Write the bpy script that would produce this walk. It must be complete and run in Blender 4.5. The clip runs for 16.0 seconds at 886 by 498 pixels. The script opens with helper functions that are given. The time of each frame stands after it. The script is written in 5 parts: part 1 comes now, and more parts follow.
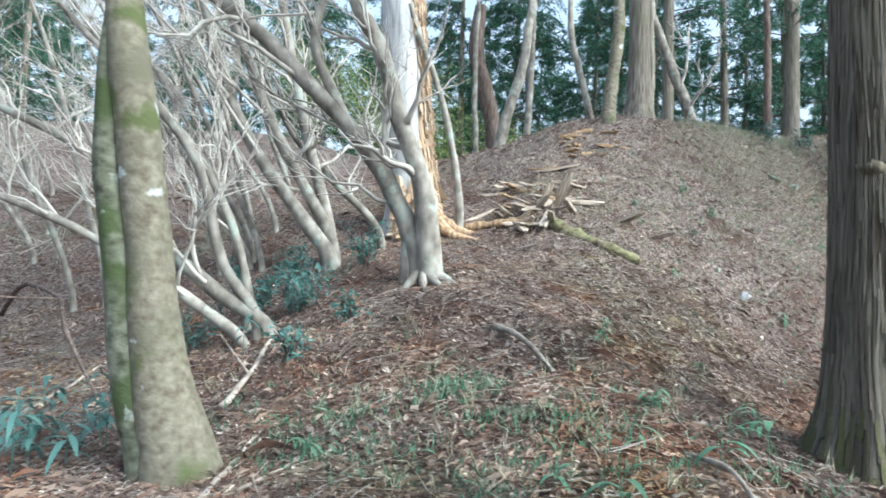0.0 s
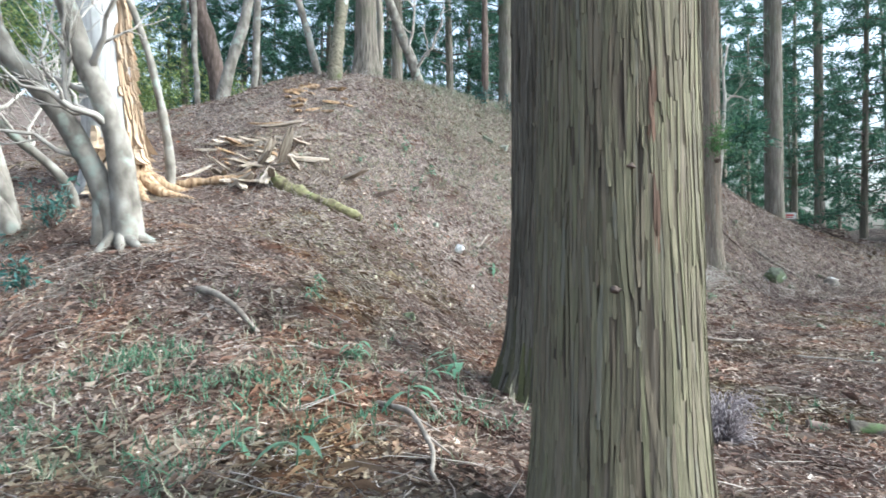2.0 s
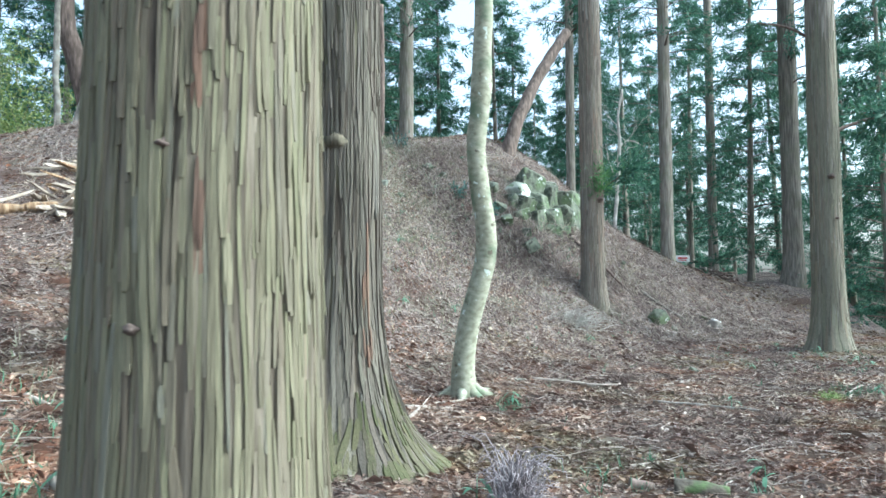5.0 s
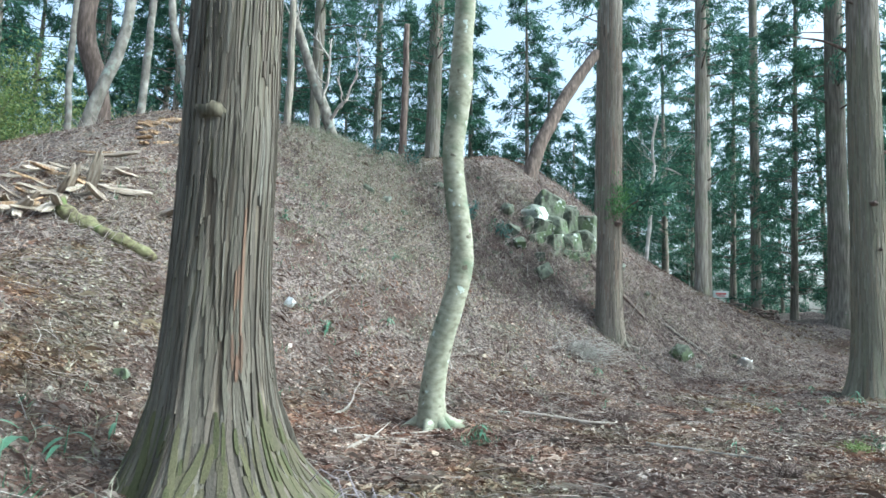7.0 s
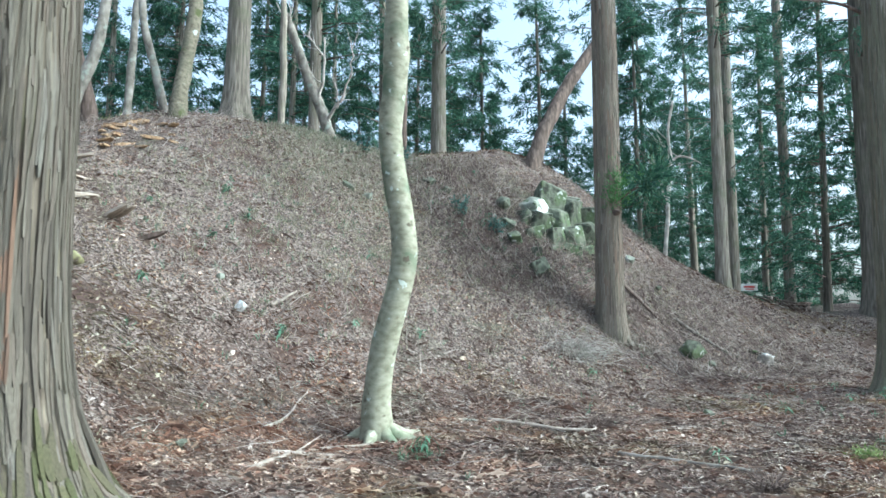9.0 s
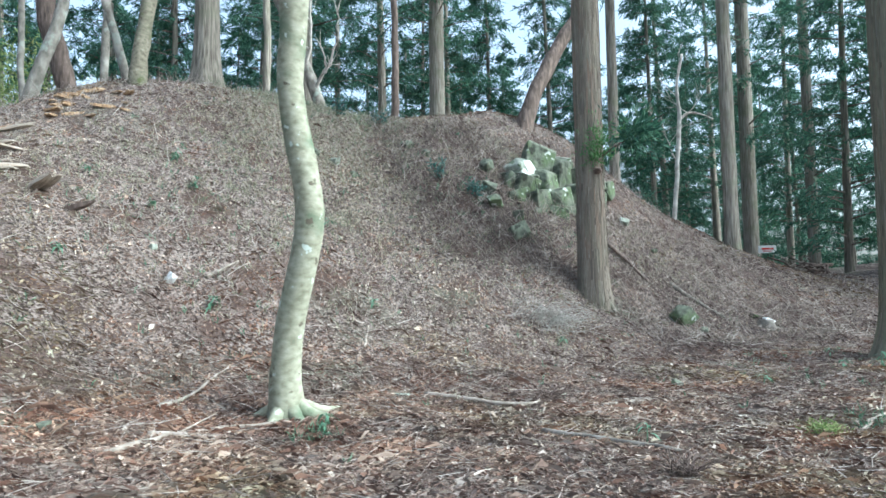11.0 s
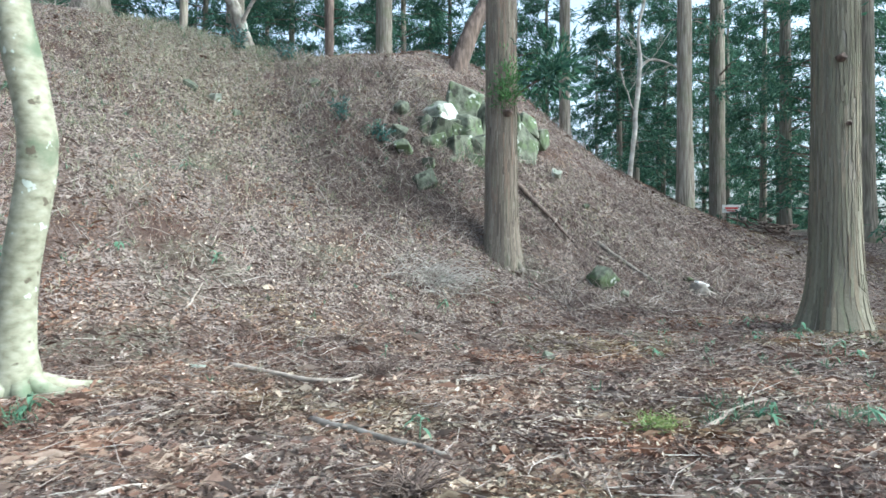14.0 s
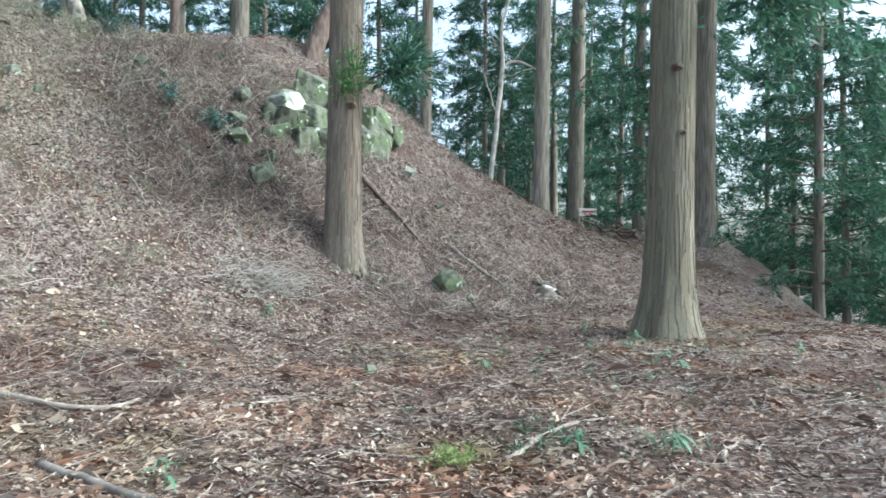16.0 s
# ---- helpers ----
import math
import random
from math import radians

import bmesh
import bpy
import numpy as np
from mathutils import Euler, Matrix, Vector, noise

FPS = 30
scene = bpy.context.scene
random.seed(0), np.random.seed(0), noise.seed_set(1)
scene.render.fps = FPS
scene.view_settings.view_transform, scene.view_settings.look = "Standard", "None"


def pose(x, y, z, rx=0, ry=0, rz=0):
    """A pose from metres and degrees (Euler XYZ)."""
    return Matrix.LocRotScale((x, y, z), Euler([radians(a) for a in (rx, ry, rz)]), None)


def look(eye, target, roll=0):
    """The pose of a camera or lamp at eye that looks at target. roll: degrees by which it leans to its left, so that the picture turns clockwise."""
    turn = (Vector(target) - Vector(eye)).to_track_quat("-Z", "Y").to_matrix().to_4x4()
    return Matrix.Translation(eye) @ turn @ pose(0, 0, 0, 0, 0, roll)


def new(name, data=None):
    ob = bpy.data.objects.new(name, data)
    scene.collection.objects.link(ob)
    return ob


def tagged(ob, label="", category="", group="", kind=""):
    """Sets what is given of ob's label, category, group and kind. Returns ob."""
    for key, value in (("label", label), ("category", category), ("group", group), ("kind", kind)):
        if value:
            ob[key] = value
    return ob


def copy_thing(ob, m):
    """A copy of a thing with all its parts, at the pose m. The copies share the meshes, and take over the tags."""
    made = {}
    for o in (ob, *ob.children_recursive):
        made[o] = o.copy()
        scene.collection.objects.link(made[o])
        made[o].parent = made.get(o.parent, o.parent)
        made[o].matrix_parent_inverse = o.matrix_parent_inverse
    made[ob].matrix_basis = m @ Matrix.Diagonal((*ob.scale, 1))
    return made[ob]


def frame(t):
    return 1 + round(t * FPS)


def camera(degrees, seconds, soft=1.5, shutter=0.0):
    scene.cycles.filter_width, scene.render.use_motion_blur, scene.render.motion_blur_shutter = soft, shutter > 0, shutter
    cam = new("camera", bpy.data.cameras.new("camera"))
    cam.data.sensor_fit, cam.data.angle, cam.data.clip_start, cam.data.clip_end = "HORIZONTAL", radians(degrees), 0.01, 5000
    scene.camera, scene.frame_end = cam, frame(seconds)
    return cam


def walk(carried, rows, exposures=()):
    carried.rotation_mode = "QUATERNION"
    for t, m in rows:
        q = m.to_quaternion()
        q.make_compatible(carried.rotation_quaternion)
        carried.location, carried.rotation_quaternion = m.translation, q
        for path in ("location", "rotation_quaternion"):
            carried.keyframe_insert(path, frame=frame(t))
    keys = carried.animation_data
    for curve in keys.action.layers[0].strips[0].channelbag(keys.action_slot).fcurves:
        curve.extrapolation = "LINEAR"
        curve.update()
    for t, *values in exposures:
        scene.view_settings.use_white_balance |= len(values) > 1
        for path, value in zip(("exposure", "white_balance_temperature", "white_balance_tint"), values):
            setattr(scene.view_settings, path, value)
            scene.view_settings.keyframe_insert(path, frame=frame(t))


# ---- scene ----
cam = camera(65.0, 16.0, 1.6, 0.3)
METRES, EYE, TILT, LEAN, TURN = 9.7, 1.5, 0.0, 0.0, -9.6
ROWS = [
    (0.0, 0.0, 0.0, 0.0, -0.1, 3.3, -1.73),
    (0.5, 0.0102, 0.0003, -0.0009, -4.66, 2.79, -1.32),
    (1.0, 0.0215, 0.0005, -0.0017, -9.39, 1.74, -0.69),
    (1.5, 0.0323, 0.0027, -0.0027, -15.24, 1.12, 0.14),
    (2.0, 0.041, 0.0143, -0.0035, -20.77, 0.28, 0.39),
    (2.5, 0.0545, 0.0259, -0.0019, -24.33, -1.0, 0.13),
    (3.0, 0.0789, 0.0274, -0.0029, -26.8, -2.01, -0.76),
    (3.5, 0.0973, 0.0324, -0.0033, -27.55, -2.11, -1.11),
    (4.0, 0.119, 0.0418, -0.0041, -27.14, -0.72, -0.66),
    (4.5, 0.1476, 0.0404, -0.006, -27.54, 2.07, -0.19),
    (7.0, 0.3152, 0.0922, -0.0248, -23.26, 6.24, -2.07),
    (7.5, 0.3445, 0.102, -0.0271, -22.9, 5.94, -2.6),
    (8.0, 0.3867, 0.11, -0.0283, -22.25, 6.32, -2.74),
    (8.5, 0.4246, 0.1282, -0.0309, -20.58, 6.78, -1.85),
    (9.0, 0.4603, 0.1407, -0.0307, -19.91, 6.64, -0.4),
    (9.5, 0.4995, 0.1427, -0.0324, -19.85, 6.08, 0.07),
    (12.0, 0.6921, 0.1946, -0.0379, -15.37, 3.19, 0.86),
    (12.5, 0.7324, 0.2072, -0.0395, -16.08, 2.5, 0.8),
    (13.0, 0.7732, 0.2174, -0.0394, -17.42, 1.7, 0.52),
    (13.5, 0.8136, 0.2392, -0.0411, -16.97, 1.17, -0.04),
    (14.0, 0.8484, 0.2564, -0.0378, -16.95, 0.81, -0.27),
    (14.5, 0.8859, 0.2698, -0.0342, -18.09, 0.96, -0.69),
    (15.0, 0.9159, 0.2912, -0.0313, -19.73, 0.88, -1.08),
    (15.5, 0.9309, 0.2991, -0.027, -23.04, 0.62, -1.1),
    (16.0, 0.9355, 0.3002, -0.0269, -26.94, 0.61, -1.18),
]
walk(cam, [(t, pose(0, 0, EYE, TILT, LEAN, TURN) @ pose(METRES * x, METRES * y, METRES * z, 90 + pitch, roll, yaw)) for t, x, y, z, yaw, pitch, roll in ROWS], [(0.0, 1.0, 5480, -2), (1.4, 1.08, 5500, -1), (2.5, 1.22, 5650, 0), (3.5, 1.25, 5750, 0), (4.5, 1.32, 5250, -6), (7.0, 1.0, 5280, -7), (9.5, 1.0, 5280, -6), (12.5, 1.0, 5330, -4), (15.0, 1.06, 5480, -3), (16.0, 1.08, 5480, -3)])

# ---- world, sun, exposure ----
SUN_UP, SUN_ROUND = 40.0, 132.0
world = bpy.data.worlds.new("sky")
scene.world = world
world.use_nodes = True
wn = world.node_tree
sky = wn.nodes.new("ShaderNodeTexSky")
sky.sky_type, sky.sun_disc = "NISHITA", False
sky.sun_elevation, sky.sun_rotation = radians(SUN_UP), radians(SUN_ROUND)
sky.dust_density, sky.ozone_density = 6.0, 1.0
haze = wn.nodes.new("ShaderNodeHueSaturation")
haze.inputs["Saturation"].default_value, haze.inputs["Value"].default_value = 0.55, 1.55
wn.links.new(sky.outputs[0], haze.inputs["Color"])
wn.links.new(haze.outputs[0], wn.nodes["Background"].inputs[0])
wn.nodes["Background"].inputs[1].default_value = 0.15
sun = new("sun", bpy.data.lights.new("sun", "SUN"))
sun.data.energy, sun.data.angle, sun.data.color = 1.3, radians(14), (1.0, 0.96, 0.90)
sun_way = Vector((math.sin(radians(SUN_ROUND)) * math.cos(radians(SUN_UP)), math.cos(radians(SUN_ROUND)) * math.cos(radians(SUN_UP)), math.sin(radians(SUN_UP))))
sun.matrix_world = look(tuple(sun_way * 60), (0, 0, 0))

# ---- noise and shapes of the land ----
rng = np.random.default_rng(7)


def lattice(ix, iy, iz):
    n = (ix * 374761393 + iy * 668265263 + iz * 974711317) & 0xFFFFFFFF
    n = ((n ^ (n >> 13)) * 1274126177) & 0xFFFFFFFF
    return ((n ^ (n >> 16)) & 0xFFFF) / 65535.0


def vnoise(x, y, z=0.0):
    """Smooth noise from -1 to 1, one cell a unit."""
    x, y, z = np.broadcast_arrays(np.asarray(x, float), np.asarray(y, float), np.asarray(z, float))
    ix, iy, iz = (np.floor(a).astype(np.int64) for a in (x, y, z))
    u, v, w = (a - b for a, b in ((x, ix), (y, iy), (z, iz)))
    u, v, w = (a * a * (3 - 2 * a) for a in (u, v, w))
    total = 0.0
    for dx in (0, 1):
        for dy in (0, 1):
            for dz in (0, 1):
                total = total + lattice(ix + dx, iy + dy, iz + dz) * (u if dx else 1 - u) * (v if dy else 1 - v) * (w if dz else 1 - w)
    return 2 * total - 1


def glide(x, k, v):
    """A smooth curve through the heights v at the stations k."""
    x = np.clip(x, k[0], k[-1] - 1e-6)
    i = np.clip(np.searchsorted(k, x, side="right") - 1, 0, len(k) - 2)
    d, h = np.gradient(v, k), k[i + 1] - k[i]
    u = (x - k[i]) / h
    return (2 * u**3 - 3 * u * u + 1) * v[i] + (u**3 - 2 * u * u + u) * h * d[i] + (3 * u * u - 2 * u**3) * v[i + 1] + (u**3 - u * u) * h * d[i + 1]


def soft(a):
    return np.logaddexp(0, a)


# the bank, station by station along x: floor, foot, width of the slope, height of the brow
BANK = np.array([
    (-16, -0.36, 10.85, 16.35, 7.6),
    (-7, -0.54, 10.79, 15.26, 7.6),
    (-1, -0.00, 7.89, 18.5, 7.5),
    (2, 0.10, 4.77, 18.34, 6.19),
    (4, 0.08, 6.48, 10.47, 5.37),
    (6, -0.10, 8.56, 7.72, 6.08),
    (9, -0.13, 9.54, 6.80, 6.37),
    (12, -0.11, 9.93, 6.91, 6.25),
    (15, -0.01, 10.60, 6.48, 6.62),
    (18, 0.08, 11.25, 6.55, 6.95),
    (21, 0.12, 11.20, 6.20, 4.85),
    (25, 0.02, 9.90, 5.40, 2.10),
    (32, 0.00, 7.40, 6.00, 2.30),
])


def land(x, y):
    """The height of the ground, without its small bumps."""
    x, y = np.asarray(x, float), np.asarray(y, float)
    low, foot, width, top = (glide(x, BANK[:, 0], BANK[:, j]) for j in (1, 2, 3, 4))
    u = (y - foot) / width
    z = low + (top - low) * (soft(9 * u) - soft(9 * (u - 1))) / 9
    z = z + 0.75 * np.exp(-((x - 27) ** 2 + (y - 12.8) ** 2) / 4.5)
    z = z - 0.75 * soft((x - 25.5 - 0.8 * (y - 8)) * 3) / 3
    z = z - 0.3 * soft(y - 25.0 - 5.0 / (1 + np.exp((x - 1) / 2)))
    return np.maximum(z, -12.0)


def ground_z(x, y):
    x, y = np.asarray(x, float), np.asarray(y, float)
    return land(x, y) + 0.05 * vnoise(x / 0.9, y / 0.9) + 0.10 * vnoise(x / 2.7 + 9, y / 2.7) * np.clip((land(x, y) + 0.2) / 1.0, 0.15, 1) + 0.018 * vnoise(x / 0.27, y / 0.27, 4.0)


def gz(x, y):
    return float(ground_z(x, y))


# ---- materials ----
def surface(name, cols, scale=4.0, stretch=(1, 1, 1), rough=0.9, bump=0.4, reach=0.02, detail=8.0, distort=0.0, patches=(), vary=0.0, island=False, through_light=0.0, cells=0.0, spread=(0.3, 0.7)):
    """A weathered surface: a ramp of colours over stretched noise, patches of other colours, relief, and a little variation from piece to piece."""
    m = bpy.data.materials.new(name)
    m.use_nodes = True
    nt = m.node_tree
    n, link = nt.nodes.new, nt.links.new
    bsdf = nt.nodes["Principled BSDF"]
    bsdf.inputs["Roughness"].default_value = rough
    bsdf.inputs["Specular IOR Level"].default_value = 0.25
    place = n("ShaderNodeTexCoord")
    mapping = n("ShaderNodeMapping")
    mapping.inputs["Scale"].default_value = stretch
    link(place.outputs["Object"], mapping.inputs[0])
    grain = n("ShaderNodeTexNoise")
    grain.inputs["Scale"].default_value, grain.inputs["Detail"].default_value, grain.inputs["Distortion"].default_value = scale, detail, distort
    link(mapping.outputs[0], grain.inputs[0])
    ramp = n("ShaderNodeValToRGB")
    while len(ramp.color_ramp.elements) < len(cols):
        ramp.color_ramp.elements.new(0.5)
    for i, c in enumerate(cols):
        e = ramp.color_ramp.elements[i]
        e.position, e.color = spread[0] + (spread[1] - spread[0]) * i / max(1, len(cols) - 1), (*c, 1)
    height = grain.outputs["Fac"]
    if cells:
        vor = n("ShaderNodeTexVoronoi")
        vor.inputs["Scale"].default_value = cells
        vor.inputs["Randomness"].default_value = 1.0
        link(mapping.outputs[0], vor.inputs[0])
        sep = n("ShaderNodeSeparateColor")
        link(vor.outputs["Color"], sep.inputs[0])
        mixv = n("ShaderNodeMix")
        mixv.inputs[0].default_value = 0.6
        link(height, mixv.inputs[2])
        link(sep.outputs[0], mixv.inputs[3])
        height = mixv.outputs[0]
    link(height, ramp.inputs[0])
    colour = ramp.outputs[0]
    for c, s, low, high in patches:
        spots = n("ShaderNodeTexNoise")
        spots.inputs["Scale"].default_value, spots.inputs["Detail"].default_value = s, 5.0
        link(place.outputs["Object"], spots.inputs[0])
        edge = n("ShaderNodeMapRange")
        edge.inputs[1].default_value, edge.inputs[2].default_value = low, high
        link(spots.outputs["Fac"], edge.inputs[0])
        mix = n("ShaderNodeMix")
        mix.data_type = "RGBA"
        mix.inputs[7].default_value = (*c, 1)
        link(edge.outputs[0], mix.inputs[0])
        link(colour, mix.inputs[6])
        colour = mix.outputs[2]
    if vary:
        if island:
            rnd = n("ShaderNodeNewGeometry").outputs["Random Per Island"]
        else:
            rnd = n("ShaderNodeObjectInfo").outputs["Random"]
        hsv = n("ShaderNodeHueSaturation")
        span = n("ShaderNodeMapRange")
        span.inputs[3].default_value, span.inputs[4].default_value = 1 - vary, 1 + vary
        link(rnd, span.inputs[0])
        link(span.outputs[0], hsv.inputs["Value"])
        link(colour, hsv.inputs["Color"])
        colour = hsv.outputs[0]
    link(colour, bsdf.inputs["Base Color"])
    if bump:
        b = n("ShaderNodeBump")
        b.inputs["Strength"].default_value, b.inputs["Distance"].default_value = bump, reach
        link(height, b.inputs["Height"])
        link(b.outputs[0], bsdf.inputs["Normal"])
    if through_light:
        glow = n("ShaderNodeBsdfTranslucent")
        link(colour, glow.inputs[0])
        blend = n("ShaderNodeMixShader")
        blend.inputs[0].default_value = through_light
        link(bsdf.outputs[0], blend.inputs[1])
        link(glow.outputs[0], blend.inputs[2])
        link(blend.outputs[0], nt.nodes["Material Output"].inputs[0])
    return m


def leafy(name, cols, rough=0.6, through_light=0.3, stretch=(1, 1, 1), relief=0.0, drifts=()):
    """Many small leaves, each its own colour out of a ramp."""
    m = bpy.data.materials.new(name)
    m.use_nodes = True
    nt = m.node_tree
    n, link = nt.nodes.new, nt.links.new
    bsdf = nt.nodes["Principled BSDF"]
    bsdf.inputs["Roughness"].default_value = rough
    bsdf.inputs["Specular IOR Level"].default_value = 0.3
    geo = n("ShaderNodeNewGeometry")
    ramp = n("ShaderNodeValToRGB")
    while len(ramp.color_ramp.elements) < len(cols):
        ramp.color_ramp.elements.new(0.5)
    for i, c in enumerate(cols):
        e = ramp.color_ramp.elements[i]
        e.position, e.color = i / (len(cols) - 1), (*c, 1)
    link(geo.outputs["Random Per Island"], ramp.inputs[0])
    spot = n("ShaderNodeTexNoise")
    spot.inputs["Scale"].default_value = 60.0
    place = n("ShaderNodeTexCoord")
    mapping = n("ShaderNodeMapping")
    mapping.inputs["Scale"].default_value = stretch
    link(place.outputs["Object"], mapping.inputs[0])
    link(mapping.outputs[0], spot.inputs[0])
    if relief:
        spot.inputs["Scale"].default_value, spot.inputs["Detail"].default_value = 30.0, 6.0
        b = n("ShaderNodeBump")
        b.inputs["Strength"].default_value, b.inputs["Distance"].default_value = relief, 0.006
        link(spot.outputs["Fac"], b.inputs["Height"])
        link(b.outputs[0], bsdf.inputs["Normal"])
    span = n("ShaderNodeMapRange")
    span.inputs[3].default_value, span.inputs[4].default_value = (0.45, 1.55) if relief else (0.7, 1.3)
    link(spot.outputs["Fac"], span.inputs[0])
    hsv = n("ShaderNodeHueSaturation")
    link(span.outputs[0], hsv.inputs["Value"])
    link(ramp.outputs[0], hsv.inputs["Color"])
    colour = hsv.outputs[0]
    for c, s, low, high, most in drifts:
        spots = n("ShaderNodeTexNoise")
        spots.inputs["Scale"].default_value, spots.inputs["Detail"].default_value = s, 4.0
        link(place.outputs["Object"], spots.inputs[0])
        edge = n("ShaderNodeMapRange")
        edge.inputs[1].default_value, edge.inputs[2].default_value, edge.inputs[4].default_value = low, high, most
        link(spots.outputs["Fac"], edge.inputs[0])
        tint = n("ShaderNodeMix")
        tint.data_type, tint.blend_type = "RGBA", "MULTIPLY"
        tint.inputs[7].default_value = (*c, 1)
        link(edge.outputs[0], tint.inputs[0])
        link(colour, tint.inputs[6])
        colour = tint.outputs[2]
    link(colour, bsdf.inputs["Base Color"])
    glow = n("ShaderNodeBsdfTranslucent")
    link(colour, glow.inputs[0])
    blend = n("ShaderNodeMixShader")
    blend.inputs[0].default_value = through_light
    link(bsdf.outputs[0], blend.inputs[1])
    link(glow.outputs[0], blend.inputs[2])
    link(blend.outputs[0], nt.nodes["Material Output"].inputs[0])
    return m


SOIL = surface("forest floor", [(0.035, 0.025, 0.021), (0.09, 0.066, 0.056), (0.15, 0.115, 0.10), (0.23, 0.19, 0.17)], scale=9, detail=12, bump=1.0, reach=0.03, cells=34, patches=[((0.07, 0.045, 0.036), 0.9, 0.5, 0.64), ((0.12, 0.12, 0.085), 0.6, 0.58, 0.75)])
STRIPS = leafy("peeling cedar bark strips", [(0.118, 0.103, 0.068), (0.145, 0.13, 0.085), (0.08, 0.068, 0.047), (0.165, 0.148, 0.098), (0.13, 0.122, 0.074), (0.11, 0.095, 0.068), (0.14, 0.113, 0.08), (0.138, 0.13, 0.1)], 0.92, 0.0, (4, 4, 0.25), 1.0)
OLIVE_STRIPS = leafy("worn olive-grey bark strips", [(0.145, 0.132, 0.098), (0.185, 0.17, 0.128), (0.11, 0.098, 0.072), (0.20, 0.183, 0.14), (0.165, 0.158, 0.11), (0.15, 0.134, 0.103), (0.185, 0.15, 0.108)], 0.92, 0.0, (4, 4, 0.25), 1.0)
TAN_STRIPS = leafy("worn tan-brown bark strips", [(0.14, 0.115, 0.09), (0.19, 0.16, 0.13), (0.10, 0.08, 0.064), (0.22, 0.185, 0.15), (0.165, 0.148, 0.112), (0.15, 0.122, 0.098), (0.20, 0.145, 0.11)], 0.92, 0.0, (4, 4, 0.25), 1.0)
BROWN_STRIPS = leafy("furrowed brown-grey bark strips", [(0.092, 0.078, 0.062), (0.12, 0.106, 0.084), (0.05, 0.042, 0.034), (0.14, 0.125, 0.10), (0.105, 0.094, 0.071), (0.085, 0.074, 0.06), (0.115, 0.094, 0.075), (0.13, 0.12, 0.102)], 0.92, 0.0, (4, 4, 0.25), 1.0)
ROT_STRIPS = leafy("splintered orange rot", [(0.26, 0.17, 0.105), (0.40, 0.285, 0.19), (0.50, 0.39, 0.28), (0.33, 0.23, 0.15), (0.56, 0.46, 0.35)], 0.95, 0.0, (4, 4, 0.3), 1.0)
DRIFTS = [((0.86, 0.66, 0.55), 0.7, 0.52, 0.62, 0.8), ((1.45, 1.38, 1.26), 0.8, 0.46, 0.58, 1.0), ((0.5, 0.47, 0.45), 1.9, 0.54, 0.62, 0.85), ((0.6, 0.55, 0.52), 5.0, 0.56, 0.63, 0.8), ((0.85, 0.95, 0.75), 0.33, 0.52, 0.62, 0.8)]
MOSS_STRIPS = leafy("mossy bark", [(0.055, 0.057, 0.026), (0.07, 0.07, 0.034), (0.075, 0.066, 0.044), (0.09, 0.085, 0.045)], 0.95, 0.0, (4, 4, 1), 1.0)
RED_STRIPS = leafy("red-brown inner bark", [(0.12, 0.072, 0.05), (0.105, 0.068, 0.05), (0.15, 0.095, 0.065)], 0.95, 0.0, (4, 4, 0.3), 1.0)
SPRIG = leafy("bright green shoots", [(0.06, 0.14, 0.05), (0.10, 0.21, 0.075), (0.15, 0.28, 0.10)], 0.5, 0.4)
LITTER = leafy("dead leaves", [(0.05, 0.034, 0.028), (0.11, 0.074, 0.06), (0.16, 0.112, 0.093), (0.12, 0.073, 0.057), (0.215, 0.162, 0.14), (0.155, 0.083, 0.056), (0.08, 0.053, 0.044), (0.31, 0.25, 0.22), (0.17, 0.128, 0.108), (0.42, 0.365, 0.325), (0.10, 0.069, 0.057), (0.52, 0.47, 0.43)], 0.85, 0.12, drifts=DRIFTS)
# brown litter, darkened to stand in for shade in the gully and under cedars
SHADE_LEAF = leafy("dark leaves with shade in the colour", [(0.05, 0.037, 0.034), (0.09, 0.065, 0.06), (0.13, 0.095, 0.085), (0.075, 0.052, 0.046), (0.17, 0.13, 0.115), (0.11, 0.09, 0.07)], 0.85, 0.08)
FROND = leafy("red-brown dried cedar fronds", [(0.085, 0.052, 0.042), (0.115, 0.07, 0.056), (0.145, 0.096, 0.08), (0.10, 0.073, 0.064), (0.18, 0.135, 0.118), (0.07, 0.054, 0.05)], 0.9, 0.05)
# dry leaves and straw, made paler to carry the sun patch on the slope
PALE_LEAF = leafy("tan leaves and straw paled for a sun patch", [(0.26, 0.20, 0.155), (0.36, 0.30, 0.24), (0.44, 0.38, 0.31), (0.30, 0.26, 0.19), (0.50, 0.44, 0.37)], 0.85, 0.15)
NEEDLES = leafy("dead needles", [(0.10, 0.06, 0.047), (0.155, 0.095, 0.075), (0.12, 0.09, 0.078), (0.23, 0.175, 0.148), (0.19, 0.155, 0.135), (0.30, 0.25, 0.22)], 0.9, 0.05, drifts=DRIFTS)
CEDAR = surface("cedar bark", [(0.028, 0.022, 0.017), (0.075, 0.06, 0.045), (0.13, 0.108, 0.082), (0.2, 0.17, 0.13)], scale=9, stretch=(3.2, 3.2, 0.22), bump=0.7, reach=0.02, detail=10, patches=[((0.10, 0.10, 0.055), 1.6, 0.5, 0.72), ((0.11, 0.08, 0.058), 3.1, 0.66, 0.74)])
